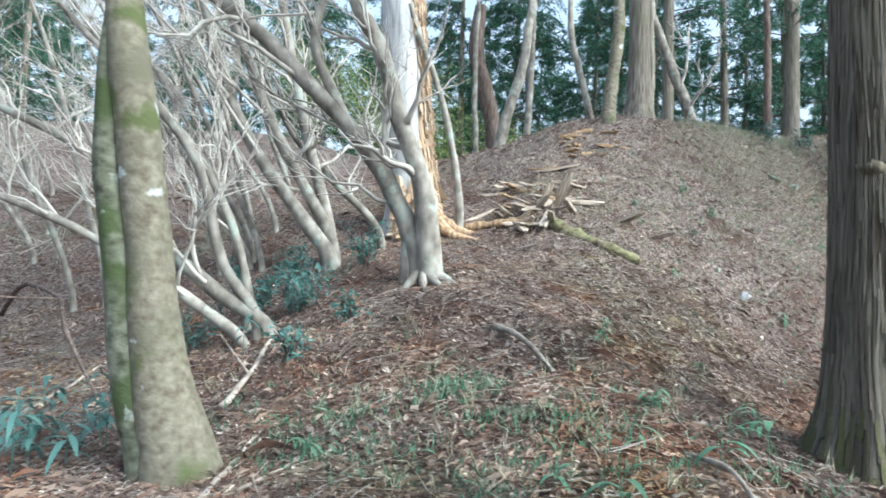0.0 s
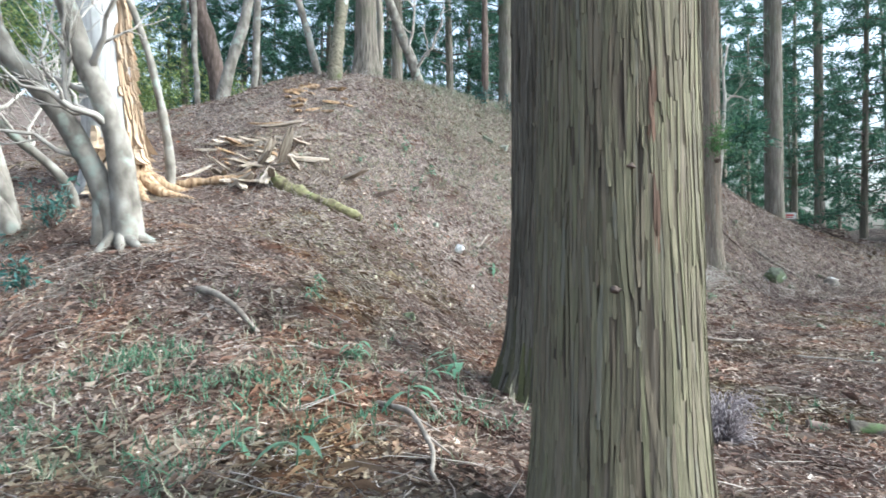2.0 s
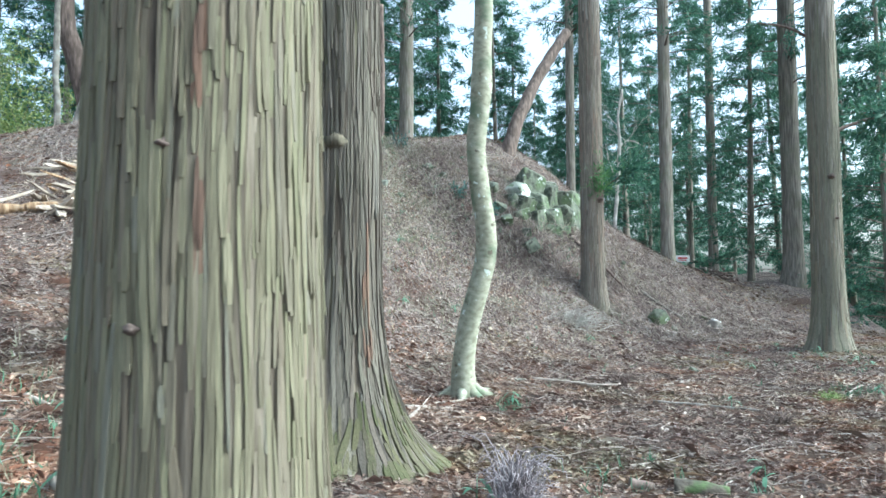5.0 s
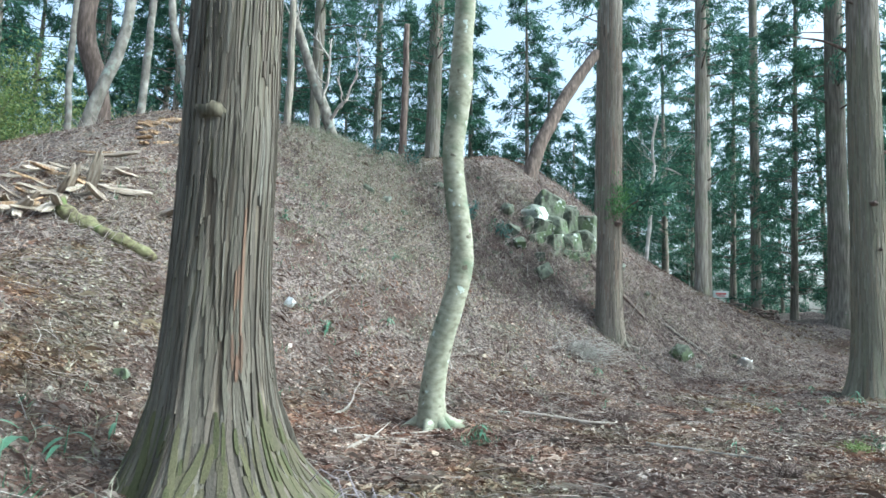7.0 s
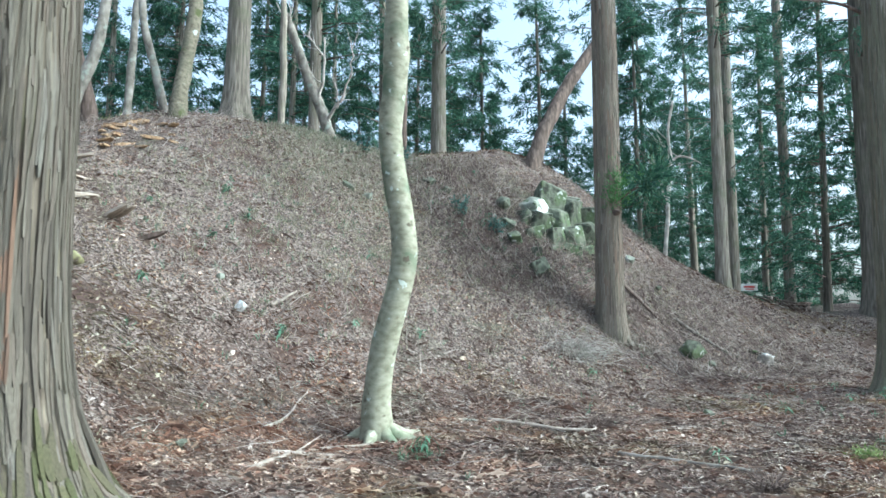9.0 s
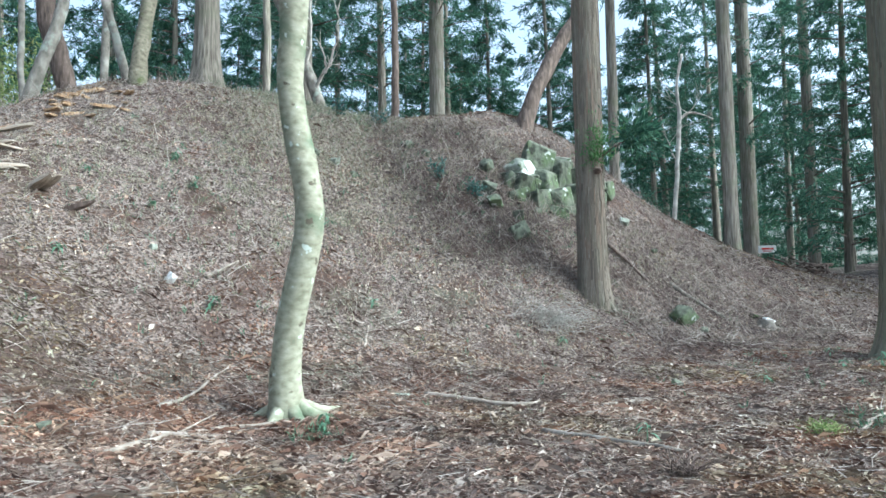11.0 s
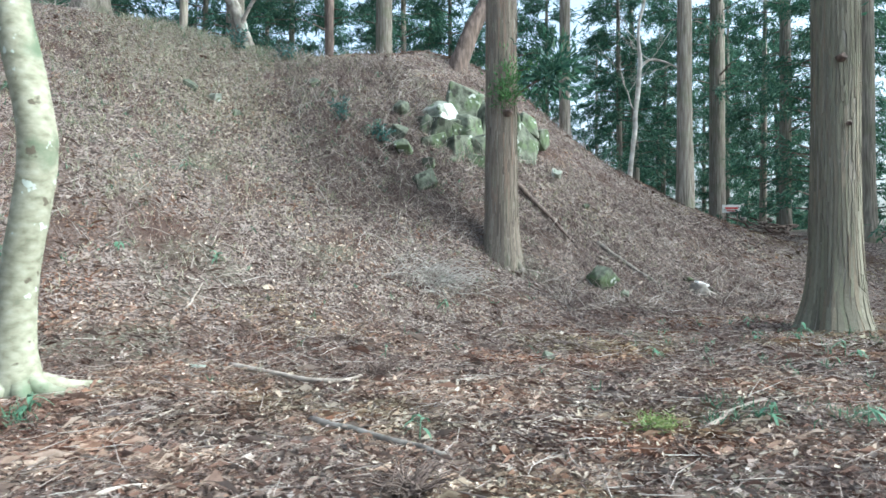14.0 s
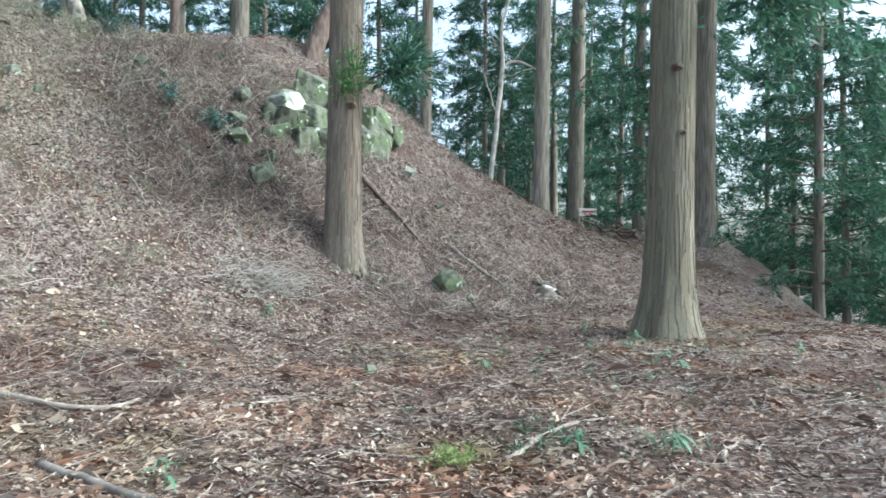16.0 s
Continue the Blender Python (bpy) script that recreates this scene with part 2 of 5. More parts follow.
# paler copy of the bark: haze over the farther trunks is in its colour
CEDAR_FAR = surface("cedar bark paled for distance haze", [(0.10, 0.085, 0.07), (0.20, 0.175, 0.145), (0.30, 0.27, 0.23)], scale=7, stretch=(3, 3, 0.25), bump=0.8, reach=0.04, vary=0.25, patches=[((0.15, 0.15, 0.10), 1.2, 0.52, 0.7)])
PALE_BARK = surface("pale smooth bark", [(0.10, 0.086, 0.062), (0.15, 0.133, 0.097), (0.195, 0.176, 0.133), (0.25, 0.233, 0.185)], scale=14, stretch=(1, 1, 1.2), bump=0.8, reach=0.012, detail=12, spread=(0.3, 0.72), patches=[((0.12, 0.115, 0.08), 2.1, 0.5, 0.68), ((0.085, 0.10, 0.04), 2.4, 0.59, 0.67), ((0.40, 0.42, 0.40), 3.0, 0.67, 0.70)])
GREY_BARK = surface("grey bare bark", [(0.10, 0.088, 0.075), (0.21, 0.19, 0.165), (0.34, 0.32, 0.285)], scale=6, stretch=(1, 1, 0.6), bump=0.4, reach=0.01, vary=0.2, patches=[((0.30, 0.33, 0.29), 3.5, 0.56, 0.68)])
TWIGS = surface("pale twigs", [(0.26, 0.23, 0.20), (0.42, 0.39, 0.35), (0.55, 0.52, 0.48)], scale=5, bump=0.0, vary=0.2)
DARK_BARK = surface("dark branch bark", [(0.06, 0.045, 0.04), (0.12, 0.09, 0.075), (0.2, 0.15, 0.13)], scale=7, stretch=(2, 2, 0.4), bump=0.5, vary=0.2)
DEADWOOD = surface("weathered bare wood", [(0.30, 0.29, 0.28), (0.46, 0.46, 0.46), (0.58, 0.58, 0.58)], scale=6, stretch=(3, 3, 0.2), bump=0.4, reach=0.02, patches=[((0.28, 0.30, 0.26), 2.0, 0.6, 0.75)])
ROT = surface("orange rotten wood", [(0.13, 0.08, 0.05), (0.33, 0.22, 0.13), (0.50, 0.38, 0.26)], scale=7, stretch=(2.5, 2.5, 0.35), bump=0.9, reach=0.03, vary=0.25)
STICK = surface("dry stick", [(0.12, 0.10, 0.085), (0.23, 0.195, 0.165), (0.36, 0.32, 0.28)], scale=9, bump=0.5, reach=0.006, vary=0.3)
PLANK = surface("split pale wood", [(0.22, 0.175, 0.135), (0.36, 0.305, 0.25), (0.50, 0.445, 0.385)], scale=10, stretch=(0.4, 3, 3), bump=0.5, reach=0.01, vary=0.25)
MOSSY = surface("mossy log", [(0.08, 0.065, 0.045), (0.15, 0.13, 0.075), (0.21, 0.205, 0.10), (0.28, 0.24, 0.16)], scale=9, bump=1.0, reach=0.03, detail=10, patches=[((0.12, 0.15, 0.05), 2.5, 0.5, 0.62)])
DARK_MOSS = surface("dark rotten wood with moss", [(0.03, 0.026, 0.022), (0.065, 0.055, 0.043), (0.11, 0.095, 0.075)], scale=9, bump=1.0, reach=0.03, patches=[((0.07, 0.10, 0.04), 4.0, 0.56, 0.64)])
ROCK = surface("lichened grey stone", [(0.05, 0.054, 0.042), (0.115, 0.125, 0.093), (0.185, 0.195, 0.15)], scale=7, bump=0.9, reach=0.03, vary=0.35, patches=[((0.10, 0.13, 0.07), 2.2, 0.5, 0.6), ((0.44, 0.47, 0.43), 3.4, 0.62, 0.65), ((0.04, 0.042, 0.032), 5.0, 0.58, 0.66)])
WHITE_ROCK = surface("white lichen stone", [(0.16, 0.175, 0.14), (0.26, 0.275, 0.235), (0.36, 0.375, 0.335)], scale=5, bump=0.5, patches=[((0.12, 0.145, 0.09), 2.6, 0.50, 0.53), ((0.56, 0.58, 0.55), 1.9, 0.53, 0.56)])
BRIGHT_ROCK = surface("bare white stone", [(0.55, 0.55, 0.54), (0.75, 0.75, 0.74)], scale=6, bump=0.3)
SAP_BARK = surface("smooth greenish bark", [(0.17, 0.165, 0.12), (0.235, 0.23, 0.168), (0.29, 0.283, 0.215), (0.34, 0.335, 0.265)], scale=11, stretch=(1, 1, 1.5), bump=0.5, reach=0.008, detail=10, patches=[((0.11, 0.14, 0.09), 1.7, 0.53, 0.66), ((0.11, 0.095, 0.07), 7.0, 0.66, 0.70), ((0.46, 0.50, 0.45), 8.0, 0.66, 0.69)])
GREEN_BARK = surface("moss-grown grey-green bark", [(0.05, 0.052, 0.036), (0.11, 0.115, 0.08), (0.16, 0.165, 0.12), (0.22, 0.22, 0.17)], scale=8, stretch=(1, 1, 1.5), bump=0.9, reach=0.02, detail=12, spread=(0.34, 0.68), patches=[((0.065, 0.085, 0.035), 2.4, 0.52, 0.62), ((0.27, 0.29, 0.25), 6.0, 0.63, 0.69)])
FOLIAGE = leafy("cedar needles", [(0.026, 0.07, 0.052), (0.045, 0.11, 0.075), (0.066, 0.15, 0.095), (0.095, 0.195, 0.115), (0.04, 0.10, 0.075), (0.085, 0.14, 0.07)], 0.55, 0.38)
LIGHT_LEAF = leafy("yellow-green leaves", [(0.10, 0.16, 0.05), (0.18, 0.24, 0.08), (0.26, 0.30, 0.12), (0.14, 0.2, 0.06)], 0.5, 0.4)
GREEN = leafy("fresh green blades", [(0.045, 0.12, 0.07), (0.075, 0.17, 0.10), (0.12, 0.22, 0.14), (0.19, 0.25, 0.17)], 0.45, 0.3)
BLUE_GREEN = leafy("blue-green bamboo leaves", [(0.045, 0.12, 0.115), (0.065, 0.155, 0.14), (0.10, 0.19, 0.17), (0.05, 0.13, 0.09)], 0.4, 0.25)
DRY_GRASS = leafy("dry grass", [(0.18, 0.19, 0.115), (0.30, 0.28, 0.20), (0.40, 0.37, 0.29), (0.15, 0.19, 0.11)], 0.8, 0.2)
SIGN_WHITE = surface("white sign board", [(0.66, 0.66, 0.64), (0.78, 0.78, 0.77)], scale=8, bump=0.05)
SIGN_RED = surface("red sign print", [(0.45, 0.05, 0.05), (0.55, 0.08, 0.07)], scale=8, bump=0.0)


# ---- mesh helpers ----
def mesh_of(name, verts, faces, material, smooth=True):
    """faces: one array of equal polygons, or a list of such arrays."""
    verts = np.asarray(verts, np.float32)
    groups = [np.asarray(f, np.int32) for f in (faces if isinstance(faces, list) else [faces])]
    groups = [g for g in groups if len(g)]
    me = bpy.data.meshes.new(name)
    me.vertices.add(len(verts))
    me.vertices.foreach_set("co", verts.ravel())
    loops = np.concatenate([g.ravel() for g in groups])
    sizes = np.concatenate([np.full(len(g), g.shape[1], np.int32) for g in groups])
    me.loops.add(len(loops))
    me.loops.foreach_set("vertex_index", loops)
    me.polygons.add(len(sizes))
    me.polygons.foreach_set("loop_start", np.concatenate([[0], np.cumsum(sizes)[:-1]]).astype(np.int32))
    me.polygons.foreach_set("use_smooth", np.full(len(sizes), smooth))
    me.update(calc_edges=True)
    me.validate()
    me.materials.append(material)
    return me


def part(name, mesh, parent, label=""):
    ob = new(name, mesh)
    ob.parent = parent
    return tagged(ob, label)


def thing(name, at, label, category, group="", kind=""):
    ob = new(name)
    ob.empty_display_size = 0.2
    ob.matrix_world = Matrix.Translation(at)
    return tagged(ob, label, category, group, kind)


class Heap:
    """Gathers quads and triangles into one mesh."""

    def __init__(self):
        self.v, self.q, self.t, self.n = [], [], [], 0

    def add(self, verts, quads=None, tris=None):
        verts = np.asarray(verts, float).reshape(-1, 3)
        if quads is not None and len(quads):
            self.q.append(np.asarray(quads) + self.n)
        if tris is not None and len(tris):
            self.t.append(np.asarray(tris) + self.n)
        self.v.append(verts)
        self.n += len(verts)

    def mesh(self, name, material, smooth=True, origin=(0, 0, 0)):
        faces = []
        if self.q:
            faces.append(np.concatenate(self.q))
        if self.t:
            faces.append(np.concatenate(self.t))
        return mesh_of(name, np.concatenate(self.v) - np.asarray(origin, float), faces, material, smooth)


def curve(points, n):
    """n points along a smooth line through the given ones (any number of columns)."""
    p = np.asarray(points, float)
    k = np.concatenate([[0], np.cumsum(np.linalg.norm(np.diff(p[:, :3], axis=0), axis=1))])
    s = np.linspace(0, k[-1], n)
    return np.stack([glide(s, k, p[:, j]) for j in range(p.shape[1])], 1)


def tube(path, radii, sides, rough=0.0, seed=0.0, bumps=4.0, lobes=None):
    """A closed tube along a path, with an uneven skin."""
    path, radii = np.asarray(path, float), np.asarray(radii, float)
    n = len(path)
    way = np.gradient(path, axis=0)
    way /= np.linalg.norm(way, axis=1)[:, None] + 1e-9
    ref = np.array([0.0, 0, 1]) if abs(way[:, 2].mean()) < 0.8 else np.array([1.0, 0, 0])
    side = np.cross(way, ref)
    side /= np.linalg.norm(side, axis=1)[:, None] + 1e-9
    up = np.cross(side, way)
    a = np.linspace(0, 2 * np.pi, sides, endpoint=False)
    ring = side[:, None] * np.cos(a)[None, :, None] + up[:, None] * np.sin(a)[None, :, None]
    r = np.repeat(radii[:, None], sides, 1)
    if rough:
        q = path[:, None] + ring * radii[:, None, None]
        r = r * (1 + rough * vnoise(q[..., 0] * bumps + seed, q[..., 1] * bumps, q[..., 2] * bumps * 0.6))
    if lobes is not None:
        r = r * lobes(np.linspace(0, 1, n)[:, None], a[None, :])
    v = (path[:, None] + ring * r[..., None]).reshape(-1, 3)
    i, j = np.meshgrid(np.arange(n - 1), np.arange(sides), indexing="ij")
    k = (j + 1) % sides
    quads = np.stack([i * sides + j, i * sides + k, (i + 1) * sides + k, (i + 1) * sides + j], -1).reshape(-1, 4)
    v = np.concatenate([v, path[:1], path[-1:]])
    jj = np.arange(sides)
    kk = (jj + 1) % sides
    tris = np.concatenate([np.stack([np.full(sides, n * sides), kk, jj], 1), np.stack([np.full(sides, n * sides + 1), (n - 1) * sides + jj, (n - 1) * sides + kk], 1)])
    return v, quads[:, ::-1], tris[:, ::-1]


def blades(roots, ways, length, width, bend=0.15):
    """Diamond leaves: roots and ways n x 3, length and width n."""
    n = len(roots)
    ways = ways / (np.linalg.norm(ways, axis=1)[:, None] + 1e-9)
    other = rng.normal(size=(n, 3))
    side = np.cross(ways, other)
    side /= np.linalg.norm(side, axis=1)[:, None] + 1e-9
    lift = np.cross(side, ways)
    mid = roots + ways * (length * 0.45)[:, None] + lift * (length * bend * rng.uniform(0.2, 1, n))[:, None]
    v = np.stack([roots, mid + side * (width / 2)[:, None], roots + ways * length[:, None], mid - side * (width / 2)[:, None]], 1).reshape(-1, 3)
    b = np.arange(n)[:, None] * 4
    return v, np.concatenate([b + np.array([[0, 1, 3]]), b + np.array([[1, 2, 3]])])


# ---- the ground: one sheet, fine where the walk passes ----
def stations(a, b, step, far):
    inner = np.arange(a, b + step / 2, step)
    grow = step * np.cumsum(1.22 ** np.arange(1, 40))
    grow = grow[grow < far]
    return np.concatenate([(a - grow)[::-1], inner, b + grow])


gx, gy = stations(-8, 26, 0.13, 420), stations(-2, 20, 0.13, 420)
X, Y = np.meshgrid(gx, gy, indexing="xy")
Z = ground_z(X, Y)
cols_n = len(gx)
i, j = np.meshgrid(np.arange(len(gy) - 1), np.arange(cols_n - 1), indexing="ij")
ground = new("ground", mesh_of("ground", np.stack([X, Y, Z], -1).reshape(-1, 3), np.stack([i * cols_n + j, i * cols_n + j + 1, (i + 1) * cols_n + j + 1, (i + 1) * cols_n + j], -1).reshape(-1, 4), SOIL))
tagged(ground, "brown leaf-covered forest ground rising to a steep bank", "ground", kind="structure")


def scatter(n, x0, x1, y0, y1):
    x, y = rng.uniform(x0, x1, n), rng.uniform(y0, y1, n)
    return x, y


def drift(n, x, y, sx, sy):
    return rng.normal(x, sx, n), rng.normal(y, sy, n)


def normals_at(x, y):
    e = 0.08
    dx = (ground_z(x + e, y) - ground_z(x - e, y)) / (2 * e)
    dy = (ground_z(x, y + e) - ground_z(x, y - e)) / (2 * e)
    n = np.stack([-dx, -dy, np.ones_like(dx)], 1)
    return n / np.linalg.norm(n, axis=1)[:, None]


def litter(name, sets, material, size, slim, label, tilt, thick):
    """Fallen leaves or needles strewn on the ground, every one a folded blade."""
    xs = np.concatenate([s[0] for s in sets])
    ys = np.concatenate([s[1] for s in sets])
    n = len(xs)
    nor = normals_at(xs, ys)
    a = rng.uniform(0, 2 * np.pi, n)
    way = np.stack([np.cos(a), np.sin(a), np.zeros(n)], 1)
    way -= nor * (way * nor).sum(1)[:, None]
    way += nor * rng.normal(0, tilt, n)[:, None]
    way /= np.linalg.norm(way, axis=1)[:, None]
    side = np.cross(nor, way) + nor * rng.normal(0, tilt, n)[:, None]
    length = size * rng.lognormal(0, 0.42, n)
    width = length * slim * rng.uniform(0.6, 1.2, n)
    root = np.stack([xs, ys, ground_z(xs, ys) + rng.uniform(0.002, thick, n)], 1)
    fold = nor * (length * rng.uniform(-0.05, 0.22, n))[:, None]
    v = np.stack([root - way * length[:, None] / 2, root + side * width[:, None] / 2 + fold, root + way * length[:, None] / 2, root - side * width[:, None] / 2 + fold * 0.6], 1).reshape(-1, 3)
    b = np.arange(n)[:, None] * 4
    tris = np.concatenate([b + np.array([[0, 2, 1]]), b + np.array([[0, 3, 2]])])
    return tagged(new(name, mesh_of(name, v, tris, material, False)), label, "leaf litter", kind="stuff")


def gully(x, y):
    """How far a spot lies in the gully beside the stone wall, whose shade is painted with dark litter, 0 to 1."""
    mid = 13.1 + 0.25 * (y - 13.5) + 0.25 * np.sin(y * 2.1)
    blot = np.clip(0.75 + 0.9 * vnoise(x * 1.4, y * 1.4, 3.0) + 0.6 * vnoise(x * 4, y * 4, 8.0), 0, 1)
    return blot * np.clip(1.3 * np.exp(-(((x - mid) / 1.3) ** 2)) * np.clip((y - 11.6) / 1.2, 0, 1) * np.clip((17.0 - y) / 0.8, 0, 1), 0, 1)


def shady(x, y):
    """How much tree shade is painted on the foot of the bank under the cedars."""
    blot = np.clip(0.7 + 0.9 * vnoise(x * 1.1 + 4, y * 1.1, 2.0) + 0.6 * vnoise(x * 4, y * 4, 6.0), 0, 1)
    return 0.8 * blot * np.clip((x - 15.2) / 1.0, 0, 1) * np.clip((24.0 - x) / 2.0, 0, 1) * np.clip((y - 9.6) / 1.0, 0, 1) * np.clip((14.6 - y) / 0.6, 0, 1)


def thinned(spots):
    """Pale leaves lie thinly where shade is painted with dark ones."""
    x, y = spots
    keep = rng.random(len(x)) > 0.8 * np.maximum(gully(x, y), shady(x, y))
    return x[keep], y[keep]


def gathered(n, x0, x1, y0, y1):
    x, y = scatter(n, x0, x1, y0, y1)
    keep = rng.random(n) < np.maximum(gully(x, y), shady(x, y))
    return x[keep], y[keep]


litter("leaf_litter", [thinned(scatter(190000, -7, 26, -1, 18.5)), drift(95000, 9, 6.0, 4.0, 2.6), drift(65000, 2, 5.0, 2.4, 2.2)], LITTER, 0.036, 0.58, "curled brown and tan dead leaves covering the ground", 0.42, 0.03)
litter("needle_litter", [thinned(scatter(120000, -7, 26, -1, 18.5)), drift(80000, 8, 6.0, 4.5, 2.6), drift(30000, 2, 4.5, 2.4, 2.0)], NEEDLES, 0.085, 0.028, "reddish brown dry cedar needles and twigs on the ground", 0.25, 0.04)
# drifts around (10.5, 14.6) paint the sun patch with pale leaves
litter("pale_leaves", [thinned(drift(15000, 10.5, 14.6, 0.9, 1.1)), thinned(drift(2600, 11.6, 11.8, 0.9, 1.2)), thinned(drift(4000, 9.3, 15.4, 1.0, 0.6)), drift(900, 13.3, 10.2, 0.8, 0.5), drift(2500, 4.6, 13.2, 0.8, 0.8), drift(5000, 12.0, 5.5, 2.0, 1.2)], PALE_LEAF, 0.037, 0.45, "pale tan leaves in drifts, brightening the sunlit slope", 0.5, 0.05)
# dark litter laid where shade falls, so the shade is in its colour
litter("shade_leaves", [gathered(60000, 11, 16, 11.4, 17.2), gathered(70000, 15, 24, 9.5, 14.8)], SHADE_LEAF, 0.05, 0.45, "dark leaves painting the shade in the gully and under the cedars", 0.5, 0.05)


# ---- trees ----
class Bole:
    """The shape of a trunk: buttressed foot, taper and slow swellings. Heights from the ground."""

    def __init__(self, r, flare=0.5, flare_h=0.5, lean=(0, 0), seed=0.0, taper=0.012, lobes=5):
        self.r, self.flare, self.flare_h, self.lean, self.seed, self.taper, self.lobes = r, flare, flare_h, lean, seed, taper, lobes

    def radius(self, a, z):
        up, seed = np.clip(z, -0.35, None), self.seed
        c, d = np.cos(a), np.sin(a)
        ridge = 1 + 0.5 * np.cos(self.lobes * a + seed) * vnoise(c * 1.3 + seed, d * 1.3, 0.5) + 0.45 * vnoise(c * 2.2 + seed, d * 2.2, 7.5)
        return self.r * np.clip(1 - self.taper * up, 0.12, 1) * (1 + self.flare * np.exp(-np.clip(up + 0.1, 0, None) / self.flare_h) * ridge) * (1 + 0.03 * vnoise(c + seed, d, z * 0.9))

    def point(self, a, z, out=0.0):
        rad = self.radius(a, z) + out
        up = np.clip(z, -0.35, None)
        return np.stack([rad * np.cos(a) + self.lean[0] * up, rad * np.sin(a) + self.lean[1] * up, z], -1)


def trunk_mesh(name, bole, height, material, sides=24, rings=40, plates=0.0, deep=0.7, cell=0.04, tall=0.45):
    z = -deep + (height + deep) * np.linspace(0, 1, rings) ** (2.0 if rings > 60 else 1.6)
    a = np.linspace(0, 2 * np.pi, sides, endpoint=False)
    zz, aa = np.meshgrid(z, a, indexing="ij")
    out = 0.0
    if plates:
        px, py = np.cos(aa) * bole.r / cell + bole.seed * 3, np.sin(aa) * bole.r / cell
        warp = 0.9 * vnoise(px * 0.3, py * 0.3, zz * 1.7)
        f = vnoise(px + warp, py + warp, zz / tall) + 0.5 * vnoise(px * 2.1, py * 2.1, zz / tall * 1.6 + 5)
        out = plates * (np.clip(np.abs(f) * 1.7, 0, 0.75) - 0.5)
    v = bole.point(aa, zz, out).reshape(-1, 3)
    i, j = np.meshgrid(np.arange(rings - 1), np.arange(sides), indexing="ij")
    k = (j + 1) % sides
    quads = np.stack([i * sides + j, i * sides + k, (i + 1) * sides + k, (i + 1) * sides + j], -1).reshape(-1, 4)
    return mesh_of(name, v, quads, material)


def strip_mesh(name, bole, material, top, wide=0.026, long=0.34, thick=0.009, seed=1, span=(0, 2 * math.pi), bottom=-0.3, twist=0.05, curl=0.0, wave=0.35, gap=0.06):
    """Peeling bark: columns of narrow strips laid on a trunk, each with its own thickness, slant and loose end."""
    g = np.random.default_rng(seed)
    heap = Heap()
    columns = max(4, int((span[1] - span[0]) * bole.r * 1.25 / wide))
    cross = np.array([-0.5, -0.42, 0.42, 0.5])
    for c in range(columns):
        a0 = span[0] + (span[1] - span[0]) * (c + 0.5) / columns
        z = bottom - g.uniform(0, long)
        while z < top:
            l = long * g.lognormal(0, 0.55)
            w = wide * g.uniform(0.7, 1.7) / bole.r * (1 if z > 0.6 else 1.25)
            t = thick * g.uniform(0.25, 1.25)
            a = a0 + g.normal(0, 0.25) * wide / bole.r
            n = 6
            s = np.linspace(0, 1, n)
            zs = z + l * s
            az = a + g.normal(0, twist) * (s - 0.5) * min(1.0, l) + wave * w * vnoise(zs * 2.2, c * 0.25, seed)
            width = w * np.array([0.55, 0.95, 1.0, 1.0, 0.9, 0.5]) * g.uniform(0.85, 1.15, n)
            lift = t * np.array([0.75, 1, 1, 1, 0.9, 0.6]) + curl * t * g.uniform(0, 2.5) * np.array([1.0, 0.3, 0, 0, 0, 0.3])
            ang = az[:, None] + width[:, None] * cross[None]
            out = np.stack([-0.006 * np.ones(n), lift, lift * g.uniform(0.7, 1.1), -0.006 * np.ones(n)], 1)
            v = bole.point(ang, np.repeat(zs[:, None], 4, 1), out).reshape(-1, 3)
            i, j = np.meshgrid(np.arange(n - 1), np.arange(3), indexing="ij")
            quads = np.stack([i * 4 + j, i * 4 + j + 1, (i + 1) * 4 + j + 1, (i + 1) * 4 + j], -1).reshape(-1, 4)
            if g.random() > gap:
                heap.add(v, np.concatenate([quads, [[3, 2, 1, 0]], [[(n - 1) * 4, (n - 1) * 4 + 1, (n - 1) * 4 + 2, (n - 1) * 4 + 3]]]))
            z += l * g.uniform(0.85, 1.0)
    return heap.mesh(name, material, False)


